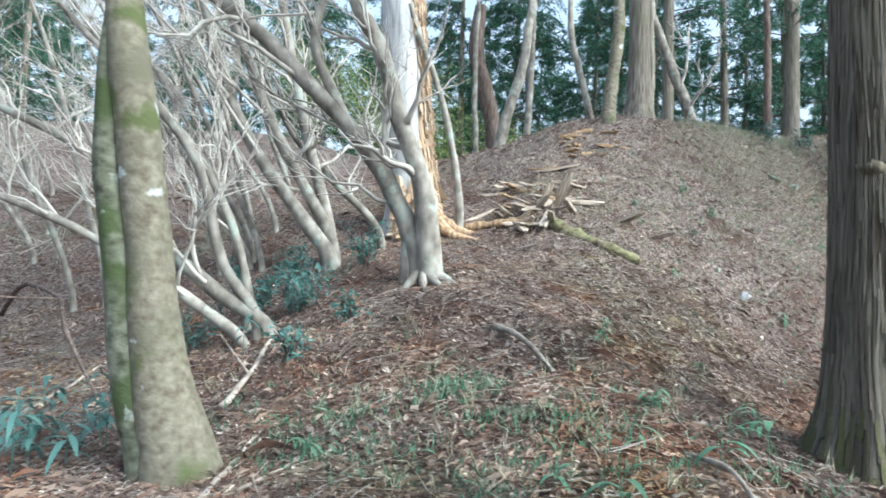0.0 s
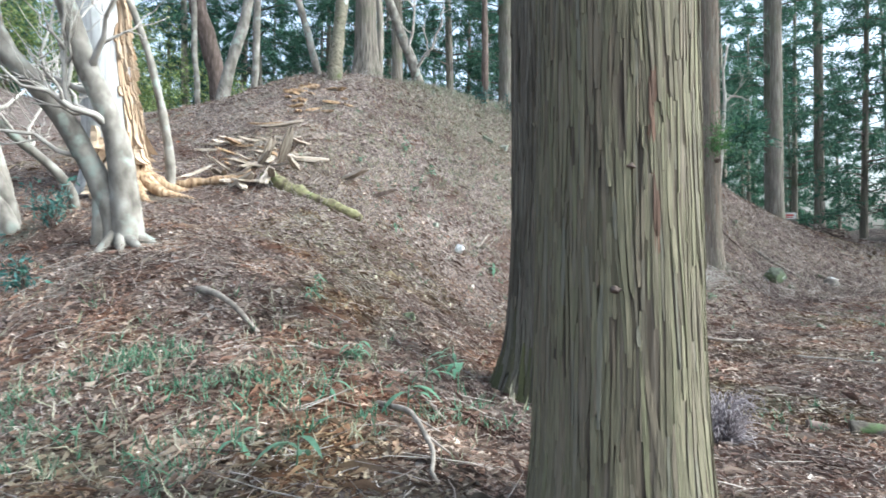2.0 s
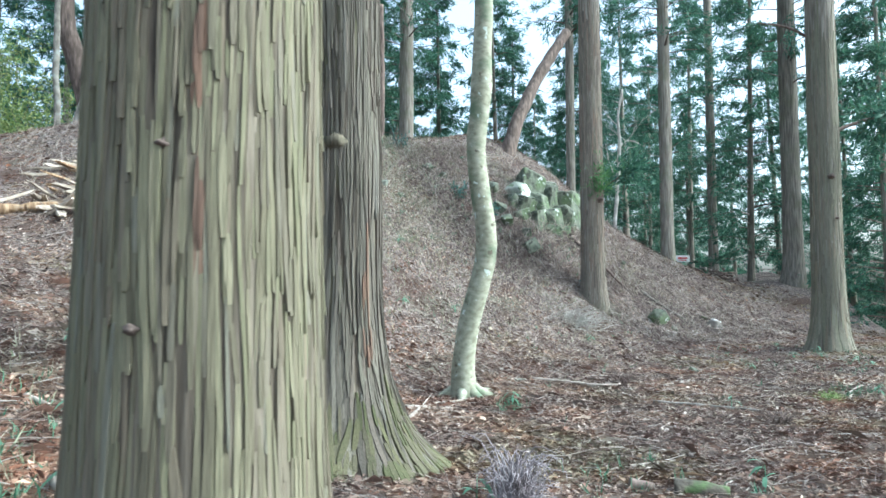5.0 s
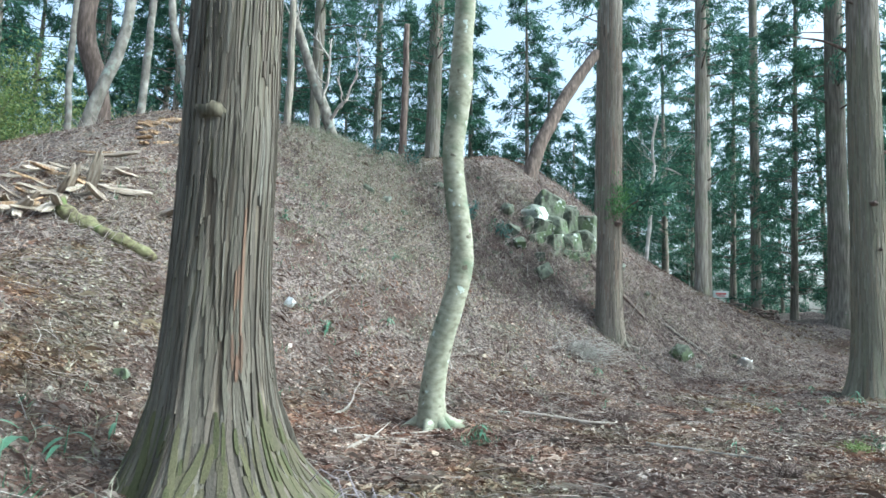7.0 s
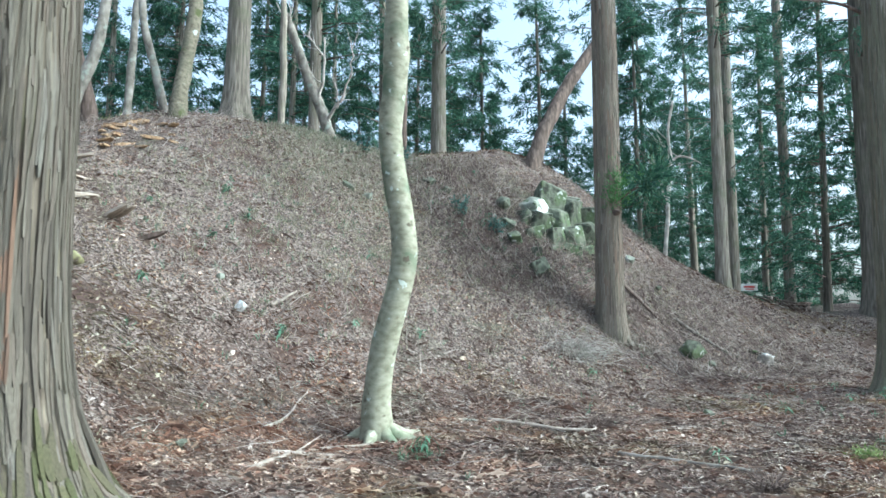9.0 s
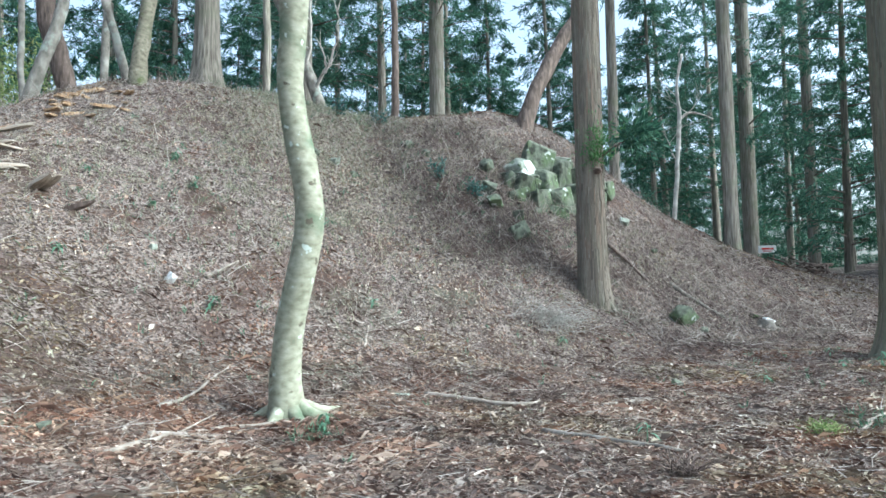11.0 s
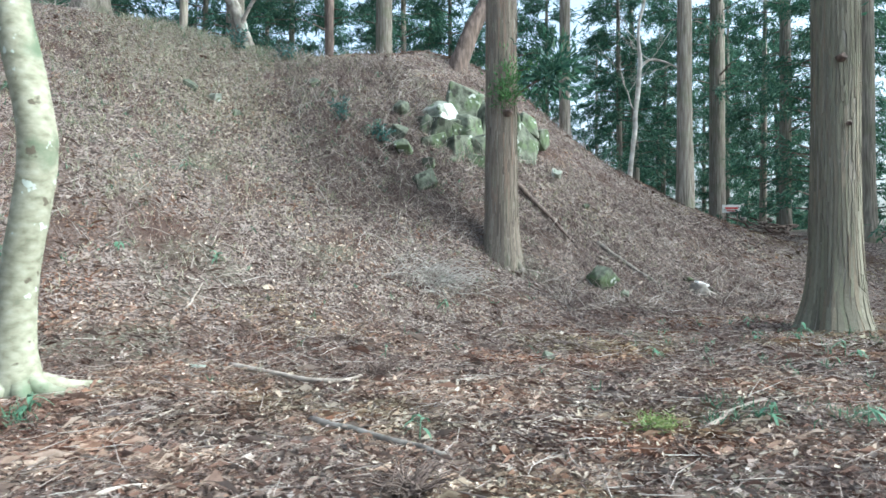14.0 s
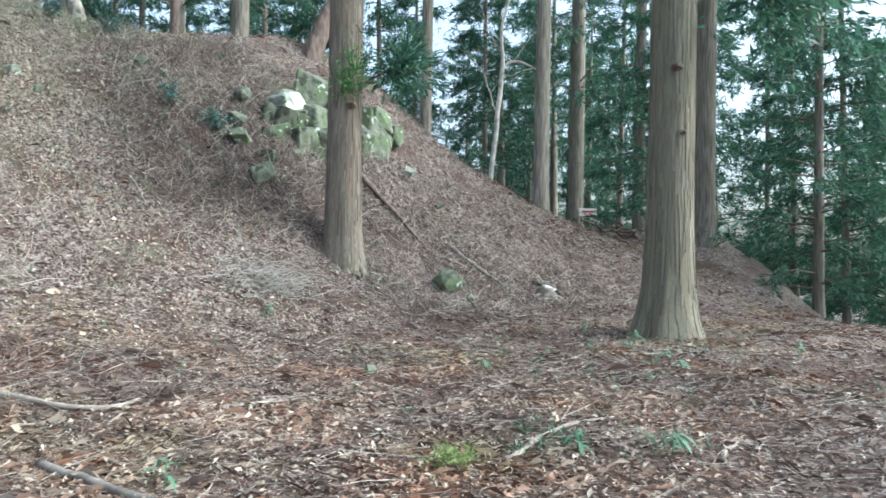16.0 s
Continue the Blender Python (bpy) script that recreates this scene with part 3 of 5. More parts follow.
def crown_mesh(name, base, top, reach, material, branches=80, clumps=10, per=9, leaf=0.22, seed=1, first=0.25):
    """Drooping cedar boughs set with needle tufts; gaps between the boughs."""
    g = np.random.default_rng(seed)
    roots, ways = [], []
    wood = Heap()
    for b in range(branches):
        u = (b + g.uniform(0, 1)) / branches
        h = base + (top - base) * u
        length = reach * (1 - u) ** 0.65 * g.uniform(0.55, 1.15) + 0.35
        a = g.uniform(0, 2 * np.pi)
        out = np.array([np.cos(a), np.sin(a), 0])
        s = np.linspace(0, 1, 6)
        droop = g.uniform(0.1, 0.5)
        pts = np.array([0, 0, h]) + out * (length * s)[:, None] + np.array([0, 0, 1]) * (length * (0.28 * s - droop * s * s))[:, None]
        pts += g.normal(0, 0.04, pts.shape) * s[:, None]
        wood.add(*tube(pts[::2], np.linspace(0.035, 0.008, 3) * (0.6 + 0.4 * length / reach), 3))
        c = np.clip(first + (1 - first) * g.uniform(0, 1, clumps), 0, 1)
        cp = np.stack([np.interp(c, s, pts[:, k]) for k in range(3)], 1) + g.normal(0, 0.05 + 0.06 * length, (clumps, 3)) * np.array([1, 1, 0.45])
        hang = out * 0.8 + np.array([0, 0, -0.55])
        spray = np.repeat(hang[None] + g.normal(0, 0.4, (clumps, 3)), per, 0)
        along = g.uniform(-0.5, 0.5, (clumps * per, 1))
        roots.append(np.repeat(cp, per, 0) + spray * along * leaf * 1.6 + g.normal(0, 0.05, (clumps * per, 3)))
        ways.append(spray + g.normal(0, 0.5, (clumps * per, 3)))
    roots, ways = np.concatenate(roots), np.concatenate(ways)
    n = len(roots)
    v, t = blades(roots, ways, leaf * g.uniform(0.5, 1.4, n), leaf * 0.17 * g.uniform(0.6, 1.3, n))
    return mesh_of(name, v, t, material, False), wood.mesh(name + " boughs", DARK_BARK)


def cedar(x, y, r, label, height=17.0, seed=1.0, lean=(0, 0), flare=0.5, flare_h=0.5, crown_at=6.0, reach=2.6, plates=0.0, sides=24, rings=40, material=None, group="tall cedars", lobes=5, strips=None, strip_top=7.0, long=0.34, wide=0.026, thick=0.009):
    t = thing("cedar_tree", (x, y, gz(x, y) - 0.03), label, "tree", group)
    bole = Bole(r, flare, flare_h, lean, seed, lobes=lobes)
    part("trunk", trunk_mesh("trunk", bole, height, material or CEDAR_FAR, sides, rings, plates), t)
    if strips:
        tagged(part("bark", strip_mesh("bark", bole, strips, strip_top, wide, long, thick, int(seed * 10), curl=0.35, wave=0.9 if wide < 0.025 else 0.3, gap=0.17 if 0.0145 < wide < 0.02 else 0.07), t), kind="stuff")
    leaves, boughs = crown_mesh("crown", crown_at, height + 0.5, reach, FOLIAGE, 66, 10, 15, 0.23, int(seed * 10) + 3)
    for nm, me in (("crown", leaves), ("branchwood", boughs)):
        o = tagged(part(nm, me, t), kind="stuff")
        o.location = (lean[0] * height * 0.6, lean[1] * height * 0.6, 0)
    return t


def shoot(parent, at, n, reach, leaf, name="sprig", label="fresh green shoot on the trunk", seed=3, pull=(0, 0, 0.3), under=None):
    """A tuft of green needles growing from a trunk, on thin twigs."""
    g = np.random.default_rng(seed)
    base = np.array(parent.location)
    at = np.array(at) - base
    tips = at + (g.normal(0, 0.55, (n, 3)) + np.array(pull)) * reach
    roots = (at + (tips - at) * g.uniform(0.15, 1, (n, 1)))
    roots, tips = np.repeat(roots, 6, 0) + g.normal(0, reach * 0.12, (n * 6, 3)), np.repeat(tips, 6, 0)
    v, t = blades(roots, (tips - at) + g.normal(0, reach * 0.5, (n * 6, 3)), leaf * g.uniform(0.5, 1.3, n * 6), leaf * 0.25 * g.uniform(0.6, 1.3, n * 6))
    return tagged(part(name, mesh_of(name, v, t, SPRIG if leaf < 0.2 else FOLIAGE, False), under or parent, label), kind="stuff")


def bough(parent, line, label="low bough"):
    base = np.array(parent.location)
    c = curve(np.array(line, float), 12)
    h = Heap()
    h.add(*tube(c[:, :3] - base, c[:, 3], 7, 0.2, 2.0, 9.0))
    return part("branch", h.mesh("branch", DARK_BARK), parent, label)


def burl(parent, at, r, seed, material=None):
    """A knot left by a lost branch: a lumpy swelling with a hollow."""
    base = np.array(parent.location)
    n, m = 18, 12
    a, b = np.meshgrid(np.linspace(0, 2 * np.pi, n, endpoint=False), np.linspace(0.02, np.pi - 0.02, m))
    d = np.stack([np.cos(a) * np.sin(b), np.sin(a) * np.sin(b), np.cos(b)], -1)
    rr = r * (1 + 0.35 * vnoise(d[..., 0] * 2.5 + seed, d[..., 1] * 2.5, d[..., 2] * 2.5) + 0.12 * vnoise(d[..., 0] * 8, d[..., 1] * 8 + seed, d[..., 2] * 8))
    v = (np.array(at) - base + d * rr[..., None] * np.array([1, 1, 0.75])).reshape(-1, 3)
    i, j = np.meshgrid(np.arange(m - 1), np.arange(n), indexing="ij")
    k = (j + 1) % n
    return part("knot", mesh_of("knot", v, np.stack([i * n + j, (i + 1) * n + j, (i + 1) * n + k, i * n + k], -1).reshape(-1, 4), material or CEDAR), parent, "dark knot left by a lost branch")


tree_a = cedar(2.418, 2.106, 0.315, "thick cedar with shredded grey-green bark beside the path", 15, 1.3, (-0.004, 0.0), 0.32, 0.5, 9.5, 2.2, 0.012, 200, 160, CEDAR, strips=STRIPS, strip_top=3.4, long=0.26, wide=0.013, thick=0.007)
tree_b = cedar(4.406, 5.01, 0.305, "thick cedar with furrowed bark, knot and flaring mossy foot", 15, 4.1, (-0.004, 0.0), 1.55, 0.42, 9.5, 2.2, 0.016, 200, 160, CEDAR, strips=BROWN_STRIPS, strip_top=4.8, long=0.42, wide=0.015, thick=0.014)
part("scar", strip_mesh("scar", Bole(0.315, 0.32, 0.5, (-0.004, 0.0), 1.3), RED_STRIPS, 1.85, 0.011, 0.14, 0.009, 31, (-1.98, -1.88), 1.35, gap=0.4), tree_a, "red-brown streak of bare inner bark")
part("scar", strip_mesh("scar", Bole(0.31, 1.55, 0.42, (-0.004, 0.0), 4.1), RED_STRIPS, 1.25, 0.016, 0.16, 0.017, 32, (-1.56, -1.38), 0.85, gap=0.15), tree_b, "red-brown streak of bare inner bark")
burl(tree_b, (4.275, 4.865, 2.53), 0.145, 3, CEDAR)
burl(tree_a, (2.232, 1.855, 1.765), 0.017, 4, DARK_BARK)
burl(tree_a, (2.182, 1.88, 1.33), 0.019, 6, DARK_BARK)
tagged(part("moss", strip_mesh("moss", Bole(0.312, 1.55, 0.42, (-0.004, 0.0), 4.1), MOSS_STRIPS, 0.36, 0.018, 0.16, 0.015, 77, bottom=-0.1, gap=0.5, wave=1.3), tree_b, "yellow-green moss on the foot"), kind="stuff")
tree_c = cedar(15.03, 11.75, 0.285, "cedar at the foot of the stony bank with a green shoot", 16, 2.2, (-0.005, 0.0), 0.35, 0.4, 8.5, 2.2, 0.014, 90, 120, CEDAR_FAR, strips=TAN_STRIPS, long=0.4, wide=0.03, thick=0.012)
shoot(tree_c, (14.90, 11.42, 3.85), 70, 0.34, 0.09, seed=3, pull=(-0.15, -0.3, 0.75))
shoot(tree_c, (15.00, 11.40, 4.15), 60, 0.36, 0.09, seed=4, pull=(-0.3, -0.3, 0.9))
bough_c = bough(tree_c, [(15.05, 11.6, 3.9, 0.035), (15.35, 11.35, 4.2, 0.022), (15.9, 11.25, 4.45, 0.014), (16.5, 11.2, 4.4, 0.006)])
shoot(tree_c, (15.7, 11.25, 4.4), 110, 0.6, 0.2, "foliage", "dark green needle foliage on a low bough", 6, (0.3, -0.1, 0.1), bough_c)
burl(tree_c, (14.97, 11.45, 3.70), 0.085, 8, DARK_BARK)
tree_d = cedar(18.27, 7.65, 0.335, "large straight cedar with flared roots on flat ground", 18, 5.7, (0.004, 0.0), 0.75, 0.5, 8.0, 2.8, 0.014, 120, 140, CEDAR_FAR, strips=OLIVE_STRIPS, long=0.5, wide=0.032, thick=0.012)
burl(tree_d, (18.05, 7.40, 4.04), 0.075, 5, DARK_BARK)
burl(tree_d, (18.13, 7.34, 3.1), 0.04, 9, DARK_BARK)
low_bough = bough(tree_d, [(18.35, 7.5, 5.1, 0.05), (19.0, 7.3, 5.35, 0.04), (19.65, 6.82, 5.6, 0.03), (20.8, 5.9, 5.7, 0.015)])
shoot(tree_d, (19.4, 6.95, 5.45), 260, 1.2, 0.24, "foliage", "green needle foliage on a low bough", 5, (0.4, -0.4, 0.0), low_bough)
bough(tree_d, [(18.35, 7.75, 7.3, 0.04), (17.7, 8.1, 7.6, 0.03), (17.1, 8.5, 7.7, 0.012)])
cedar(23.17, 15.37, 0.21, "slim pale-barked cedar on the end of the bank", 18, 3.3, (0.0, 0.0), 0.3, 0.5, 7.5, 2.3, 0.01, 48, 60)
cedar(27.0, 12.8, 0.34, "big cedar at the edge of the terrace", 19, 6.1, (0.0, 0.0), 0.5, 0.6, 7.0, 2.8, 0.012, 48, 60)
cedar(21.1, 18.1, 0.17, "slim cedar on top of the bank", 16, 7.3, (0.0, 0.0), 0.3, 0.4, 6.5, 2.0)
cedar(29.6, 20.0, 0.30, "tall cedar beyond the sign board", 18, 8.3, (0.0, 0.0), 0.3, 0.4, 5.0, 2.6)
cedar(33.7, 20.2, 0.24, "tall cedar beyond the sign board", 18, 9.1, (0.0, 0.0), 0.3, 0.4, 4.0, 2.6)
cedar(8.4, 17.85, 0.29, "broad red-barked cedar standing on the brow of the bank", 17, 2.9, (0.0, 0.01), 0.9, 0.55, 5.5, 3.0, 0.012, 64, 80)
cedar(17.6, 24.0, 0.30, "dark cedar behind the brow of the bank", 17, 3.9, (0.0, 0.0), 0.3, 0.4, 4.5, 2.6)
cedar(12.6, 24.3, 0.22, "slim cedar behind the brow of the bank", 17, 4.4, (0.0, 0.0), 0.3, 0.4, 4.5, 2.4)

# the background wood, from a few kinds
kinds = []
for k in range(6):
    h = (15.0, 17.0, 19.0, 16.0, 18.0, 14.0)[k]
    base = (2.5, 3.5, 4.5, 2.0, 5.5, 1.0)[k]
    t = thing("cedar_tree", (40 + 4 * k, 34, float(land(40 + 4 * k, 34)) - 0.2), "tall dark green cedar in the surrounding wood", "tree", "wood beyond the bank")
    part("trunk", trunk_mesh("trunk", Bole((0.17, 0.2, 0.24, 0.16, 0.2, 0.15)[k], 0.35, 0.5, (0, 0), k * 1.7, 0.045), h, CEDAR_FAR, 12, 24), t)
    leaves, boughs = crown_mesh("crown", base, h + 0.6, (2.6, 2.9, 3.0, 2.4, 2.8, 2.6)[k], FOLIAGE, 90, 12, 15, 0.26, 40 + k)
    tagged(part("crown", leaves, t), kind="stuff")
    tagged(part("branchwood", boughs, t), kind="stuff")
    kinds.append(t)

taken = [(x, y) for x, y in ((8.4, 17.8), (17.6, 24), (12.6, 24.3), (29.6, 20), (33.7, 20.2), (21, 18), (27, 12.8), (23, 15.3), (28.8, 18.6))]
pick = random.Random(5)
placed = 0
for _ in range(4000):
    if placed >= 165:
        break
    a = pick.uniform(-0.95, 1.85)
    d = (26 if a < 1.0 else 23) + 40 * pick.random() ** 1.2
    x, y = 7 + d * math.sin(a), 2 + d * math.cos(a)
    if x < 24 and y < (25 if x > 4 else 27 + 0.2 * (4 - x)):
        continue
    if min((x - p) ** 2 + (y - q) ** 2 for p, q in taken) < 7.0:
        continue
    taken.append((x, y))
    copy_thing(kinds[pick.randrange(6) if a < 0.9 else pick.choice((0, 3, 5, 5, 1))], pose(x, y, float(land(x, y)) - 0.25, pick.uniform(-2, 2), pick.uniform(-2, 2), pick.uniform(0, 360)))
    placed += 1


def bare_tree(name, stems, label, material, category="tree", twigs=6, depth=2, seed=1, sides=14, group="", pull=(-0.5, 0.0, 0.6), foot=0.5):
    """A leafless tree: stems given as points with radii, each forking into twigs."""
    g = np.random.default_rng(seed)
    x, y = stems[0][0][0], stems[0][0][1]
    origin = np.array([x, y, gz(x, y)])
    t = thing(name, tuple(origin), label, category, group)
    fine = Heap()

    def fork(p, way, length, r, level):
        n = 6
        s = np.linspace(0, 1, n)
        side = g.normal(0, 1, 3)
        pts = p + way * (length * s)[:, None] + side * (0.12 * length * s * s)[:, None] + np.array([0, 0, 1]) * (0.1 * length * s * s)[:, None]
        pts[1:-1] += g.normal(0, 0.025 * length, (n - 2, 3))
        fine.add(*tube(pts, np.linspace(r, r * 0.25, n), 5 if level else 4))
        if level:
            for _ in range(g.integers(3, 6)):
                k = g.uniform(0.25, 0.95)
                w = way + g.normal(0, 0.5, 3) + np.array([0, 0, 0.25])
                fork(np.array([np.interp(k, s, pts[:, c]) for c in range(3)]), w / np.linalg.norm(w), length * g.uniform(0.35, 0.65), r * 0.45, level - 1)

    for nth, st in enumerate(stems):
        st = np.asarray(st, float).copy()
        if name == "leaning_bare_tree":
            st[:, 3] *= 0.78
        low = st[0].copy()
        if nth and low[2] > gz(low[0], low[1]) + 2.5:
            low[:3] -= 0.05 * (st[1] - st[0])[:3]
        else:
            low[2] = min(low[2], gz(low[0], low[1])) - foot
            low[3] *= 1.35
        line = curve(np.vstack([low, st]), 36)
        bend = np.linspace(0, 1, 36)[:, None]
        line[:, :3] += 0.03 * np.stack([vnoise(line[:, 2] * 1.7, seed, 1.0), vnoise(line[:, 2] * 1.7, seed, 5.0), np.zeros(36)], 1) * bend
        h = Heap()
        h.add(*tube(line[:, :3], line[:, 3], sides, 0.07 if sides > 20 else 0.14, seed, 5.0))
        part("stem", h.mesh("stem", (GREEN_BARK if material is PALE_BARK and nth else material), True, origin), t)
        for _ in range(twigs):
            k = g.uniform(0.3, 1.0)
            q = line[int(k * 35)]
            w = np.array(pull) + g.normal(0, 0.45, 3)
            fork(q[:3], w / np.linalg.norm(w), g.uniform(0.8, 2.2), max(0.012, q[3] * 0.4), depth)
    if twigs:
        tagged(part("twig_spray", fine.mesh("twig_spray", TWIGS, True, origin), t), kind="stuff")
    return t


bare_tree("twin_trunk_tree", [
    [(-0.92, 5.12, 0.12, 0.30), (-1.06, 5.12, 0.7, 0.215), (-1.16, 5.1, 1.28, 0.18), (-1.23, 5.09, 1.85, 0.16), (-1.32, 5.06, 2.62, 0.15), (-1.44, 5.04, 3.39, 0.131), (-1.6, 5.0, 5.0, 0.11)],
    [(-1.1, 5.16, 0.12, 0.20), (-1.25, 5.15, 0.7, 0.16), (-1.38, 5.13, 1.54, 0.135), (-1.48, 5.12, 2.15, 0.116), (-1.5, 5.08, 2.93, 0.093), (-1.49, 5.04, 3.58, 0.077), (-1.6, 5.0, 5.0, 0.06)],
], "grey-green mossy tree with two fused smooth trunks", PALE_BARK, twigs=0, sides=28, seed=11)
bare_tree("leaning_bare_tree", [
    [(-0.6, 8.44, 0.9, 0.132), (-1.27, 8.54, 1.41, 0.112), (-1.8, 8.62, 1.85, 0.099), (-2.48, 8.72, 2.69, 0.086), (-3.07, 8.81, 3.13, 0.072), (-3.99, 8.97, 3.56, 0.059)],
    [(-0.77, 8.46, 1.09, 0.099), (-1.15, 8.5, 1.67, 0.086), (-1.51, 8.51, 2.85, 0.072), (-2.19, 8.6, 3.75, 0.059), (-3.0, 8.72, 4.51, 0.049), (-3.54, 8.79, 5.09, 0.033)],
    [(-0.86, 8.29, 0.74, 0.09), (-1.41, 8.38, 1.21, 0.083), (-2.06, 8.49, 1.64, 0.071), (-2.83, 8.62, 2.07, 0.064), (-3.73, 8.78, 2.43, 0.058)],
    [(-0.93, 8.99, 1.34, 0.077), (-1.36, 9.0, 2.66, 0.07), (-1.98, 9.08, 3.55, 0.056), (-2.69, 9.18, 4.22, 0.049), (-3.34, 9.26, 5.11, 0.035)],
], "leafless pale grey tree with several stems leaning far over", GREY_BARK, twigs=8, seed=12, group="leaning bare trees")
bare_tree("leaning_bare_tree", [
    [(0.09, 11.2, 1.87, 0.197), (-0.38, 11.26, 2.57, 0.152), (-1.21, 11.36, 3.71, 0.125), (-1.78, 11.41, 5.03, 0.107), (-2.19, 11.41, 6.36, 0.08)],
    [(0.13, 11.29, 2.06, 0.144), (-0.4, 11.34, 3.12, 0.126), (-0.97, 11.39, 4.19, 0.117), (-1.46, 11.42, 5.44, 0.099), (-1.94, 11.46, 6.5, 0.081)],
    [(0.08, 11.39, 2.2, 0.136), (-0.24, 11.38, 3.5, 0.118), (-0.55, 11.38, 4.68, 0.109), (-0.83, 11.36, 6.03, 0.091), (-0.99, 11.35, 6.76, 0.073)],
    [(0.89, 11.52, 2.3, 0.093), (0.04, 11.65, 3.29, 0.075), (-0.54, 11.73, 3.92, 0.056), (-1.13, 11.78, 5.03, 0.037)],
], "leafless grey tree with four stems rising from one foot", GREY_BARK, twigs=9, seed=13, group="leaning bare trees")
crooked = bare_tree("crooked_bare_tree", [
    [(1.26, 9.24, 1.69, 0.189), (1.02, 9.25, 2.44, 0.136), (0.39, 9.32, 3.48, 0.121), (-0.46, 9.44, 4.36, 0.113), (-1.08, 9.53, 4.95, 0.098), (-1.84, 9.65, 5.53, 0.083)],
    [(1.37, 9.12, 1.62, 0.20), (1.24, 9.08, 2.81, 0.135), (0.88, 9.09, 3.85, 0.12), (0.6, 9.11, 4.66, 0.112), (0.32, 9.13, 5.25, 0.105), (0.15, 9.13, 5.84, 0.082)],
    [(1.04, 9.25, 2.41, 0.091), (0.15, 9.34, 3.85, 0.076), (-0.26, 9.37, 4.82, 0.068), (-0.06, 9.29, 5.58, 0.053)],
], "leafless tree with crooked stems forking from a gnarled foot", GREY_BARK, twigs=6, seed=14)
# thicket of leaning saplings on the far side of the hollow
for k in range(26):
    g = random.Random(100 + k)
    x, y = g.uniform(-7.5, -0.5), g.uniform(10, 20)
    z = gz(x, y)
    l = g.uniform(3.0, 5.5)
    dx, dy = g.uniform(-0.75, -0.25), g.uniform(-0.2, 0.2)
    bare_tree("bare_sapling", [[(x, y, z, 0.06), (x + dx * l * 0.3, y + dy * l * 0.3, z + l * 0.35, 0.05), (x + dx * l * 0.65, y + dy * l * 0.6, z + l * 0.7, 0.04), (x + dx * l, y + dy * l, z + l, 0.025)]], "thin leafless sapling with many pale twigs", GREY_BARK, twigs=7, depth=2, seed=200 + k, sides=8, group="thicket of bare saplings")

# the slender crooked tree in the hollow
slender = bare_tree("slender_tree", [
    [(7.98, 7.98, -0.05, 0.23), (7.95, 7.96, 0.12, 0.19), (7.93, 7.93, 0.50, 0.162), (7.97, 7.83, 1.08, 0.152), (8.06, 7.71, 1.60, 0.150), (8.10, 7.63, 2.05, 0.148), (8.04, 7.60, 2.49, 0.143), (7.94, 7.59, 3.0, 0.140), (7.87, 7.56, 3.5, 0.138), (7.89, 7.50, 3.95, 0.140), (7.88, 7.46, 4.25, 0.152), (7.85, 7.42, 4.6, 0.136), (7.82, 7.37, 5.5, 0.125), (7.9, 7.4, 7.2, 0.10)],
], "slender pale green-grey tree with a wavy trunk and spreading roots", SAP_BARK, twigs=0, sides=24, seed=15)


def roots(parent, x, y, ways, material, reach=0.6, r=0.07):
    """Surface roots that run out from a foot and dive into the ground."""
    base = np.array(parent.location)
    for k, a in enumerate(ways):
        s = np.linspace(0, 1, 9)
        l = reach * (0.8 + 0.4 * ((k * 7) % 5) / 5)
        px = x + np.cos(a + 0.3 * s) * (0.06 + l * s)
        py = y + np.sin(a + 0.3 * s) * (0.06 + l * s)
        pz = np.array([gz(p, q) for p, q in zip(px, py)]) + 1.7 * r * (1 - s) ** 2.0 - 0.05 * s**2
        h = Heap()
        h.add(*tube(np.stack([px, py, pz], 1) - base, r * (1 - 0.75 * s), 9, 0.2, k, 9.0))
        part("root", h.mesh("root", material), parent)


roots(slender, 7.97, 7.95, (0.12,), SAP_BARK, 0.98, 0.085)
roots(slender, 7.97, 7.95, (-1.55, 2.45, -0.6, -2.6), SAP_BARK, 0.45, 0.095)
roots(crooked, 1.33, 9.15, (-0.2, -0.8, -1.4, -2.0, -2.7), GREY_BARK, 0.5, 0.085)
roots(tree_c, 15.03, 11.75, (-2.9, -2.1, -1.2, -0.3), CEDAR_FAR, 0.45, 0.13)
roots(tree_d, 18.27, 7.65, (3.0, -2.5, -1.7, -0.9, -0.1), CEDAR_FAR, 0.5, 0.14)
roots(tree_b, 4.406, 5.01, (-2.9, -2.2, -1.5, -0.8, -0.2, 0.6, 2.4), CEDAR, 0.65, 0.13)

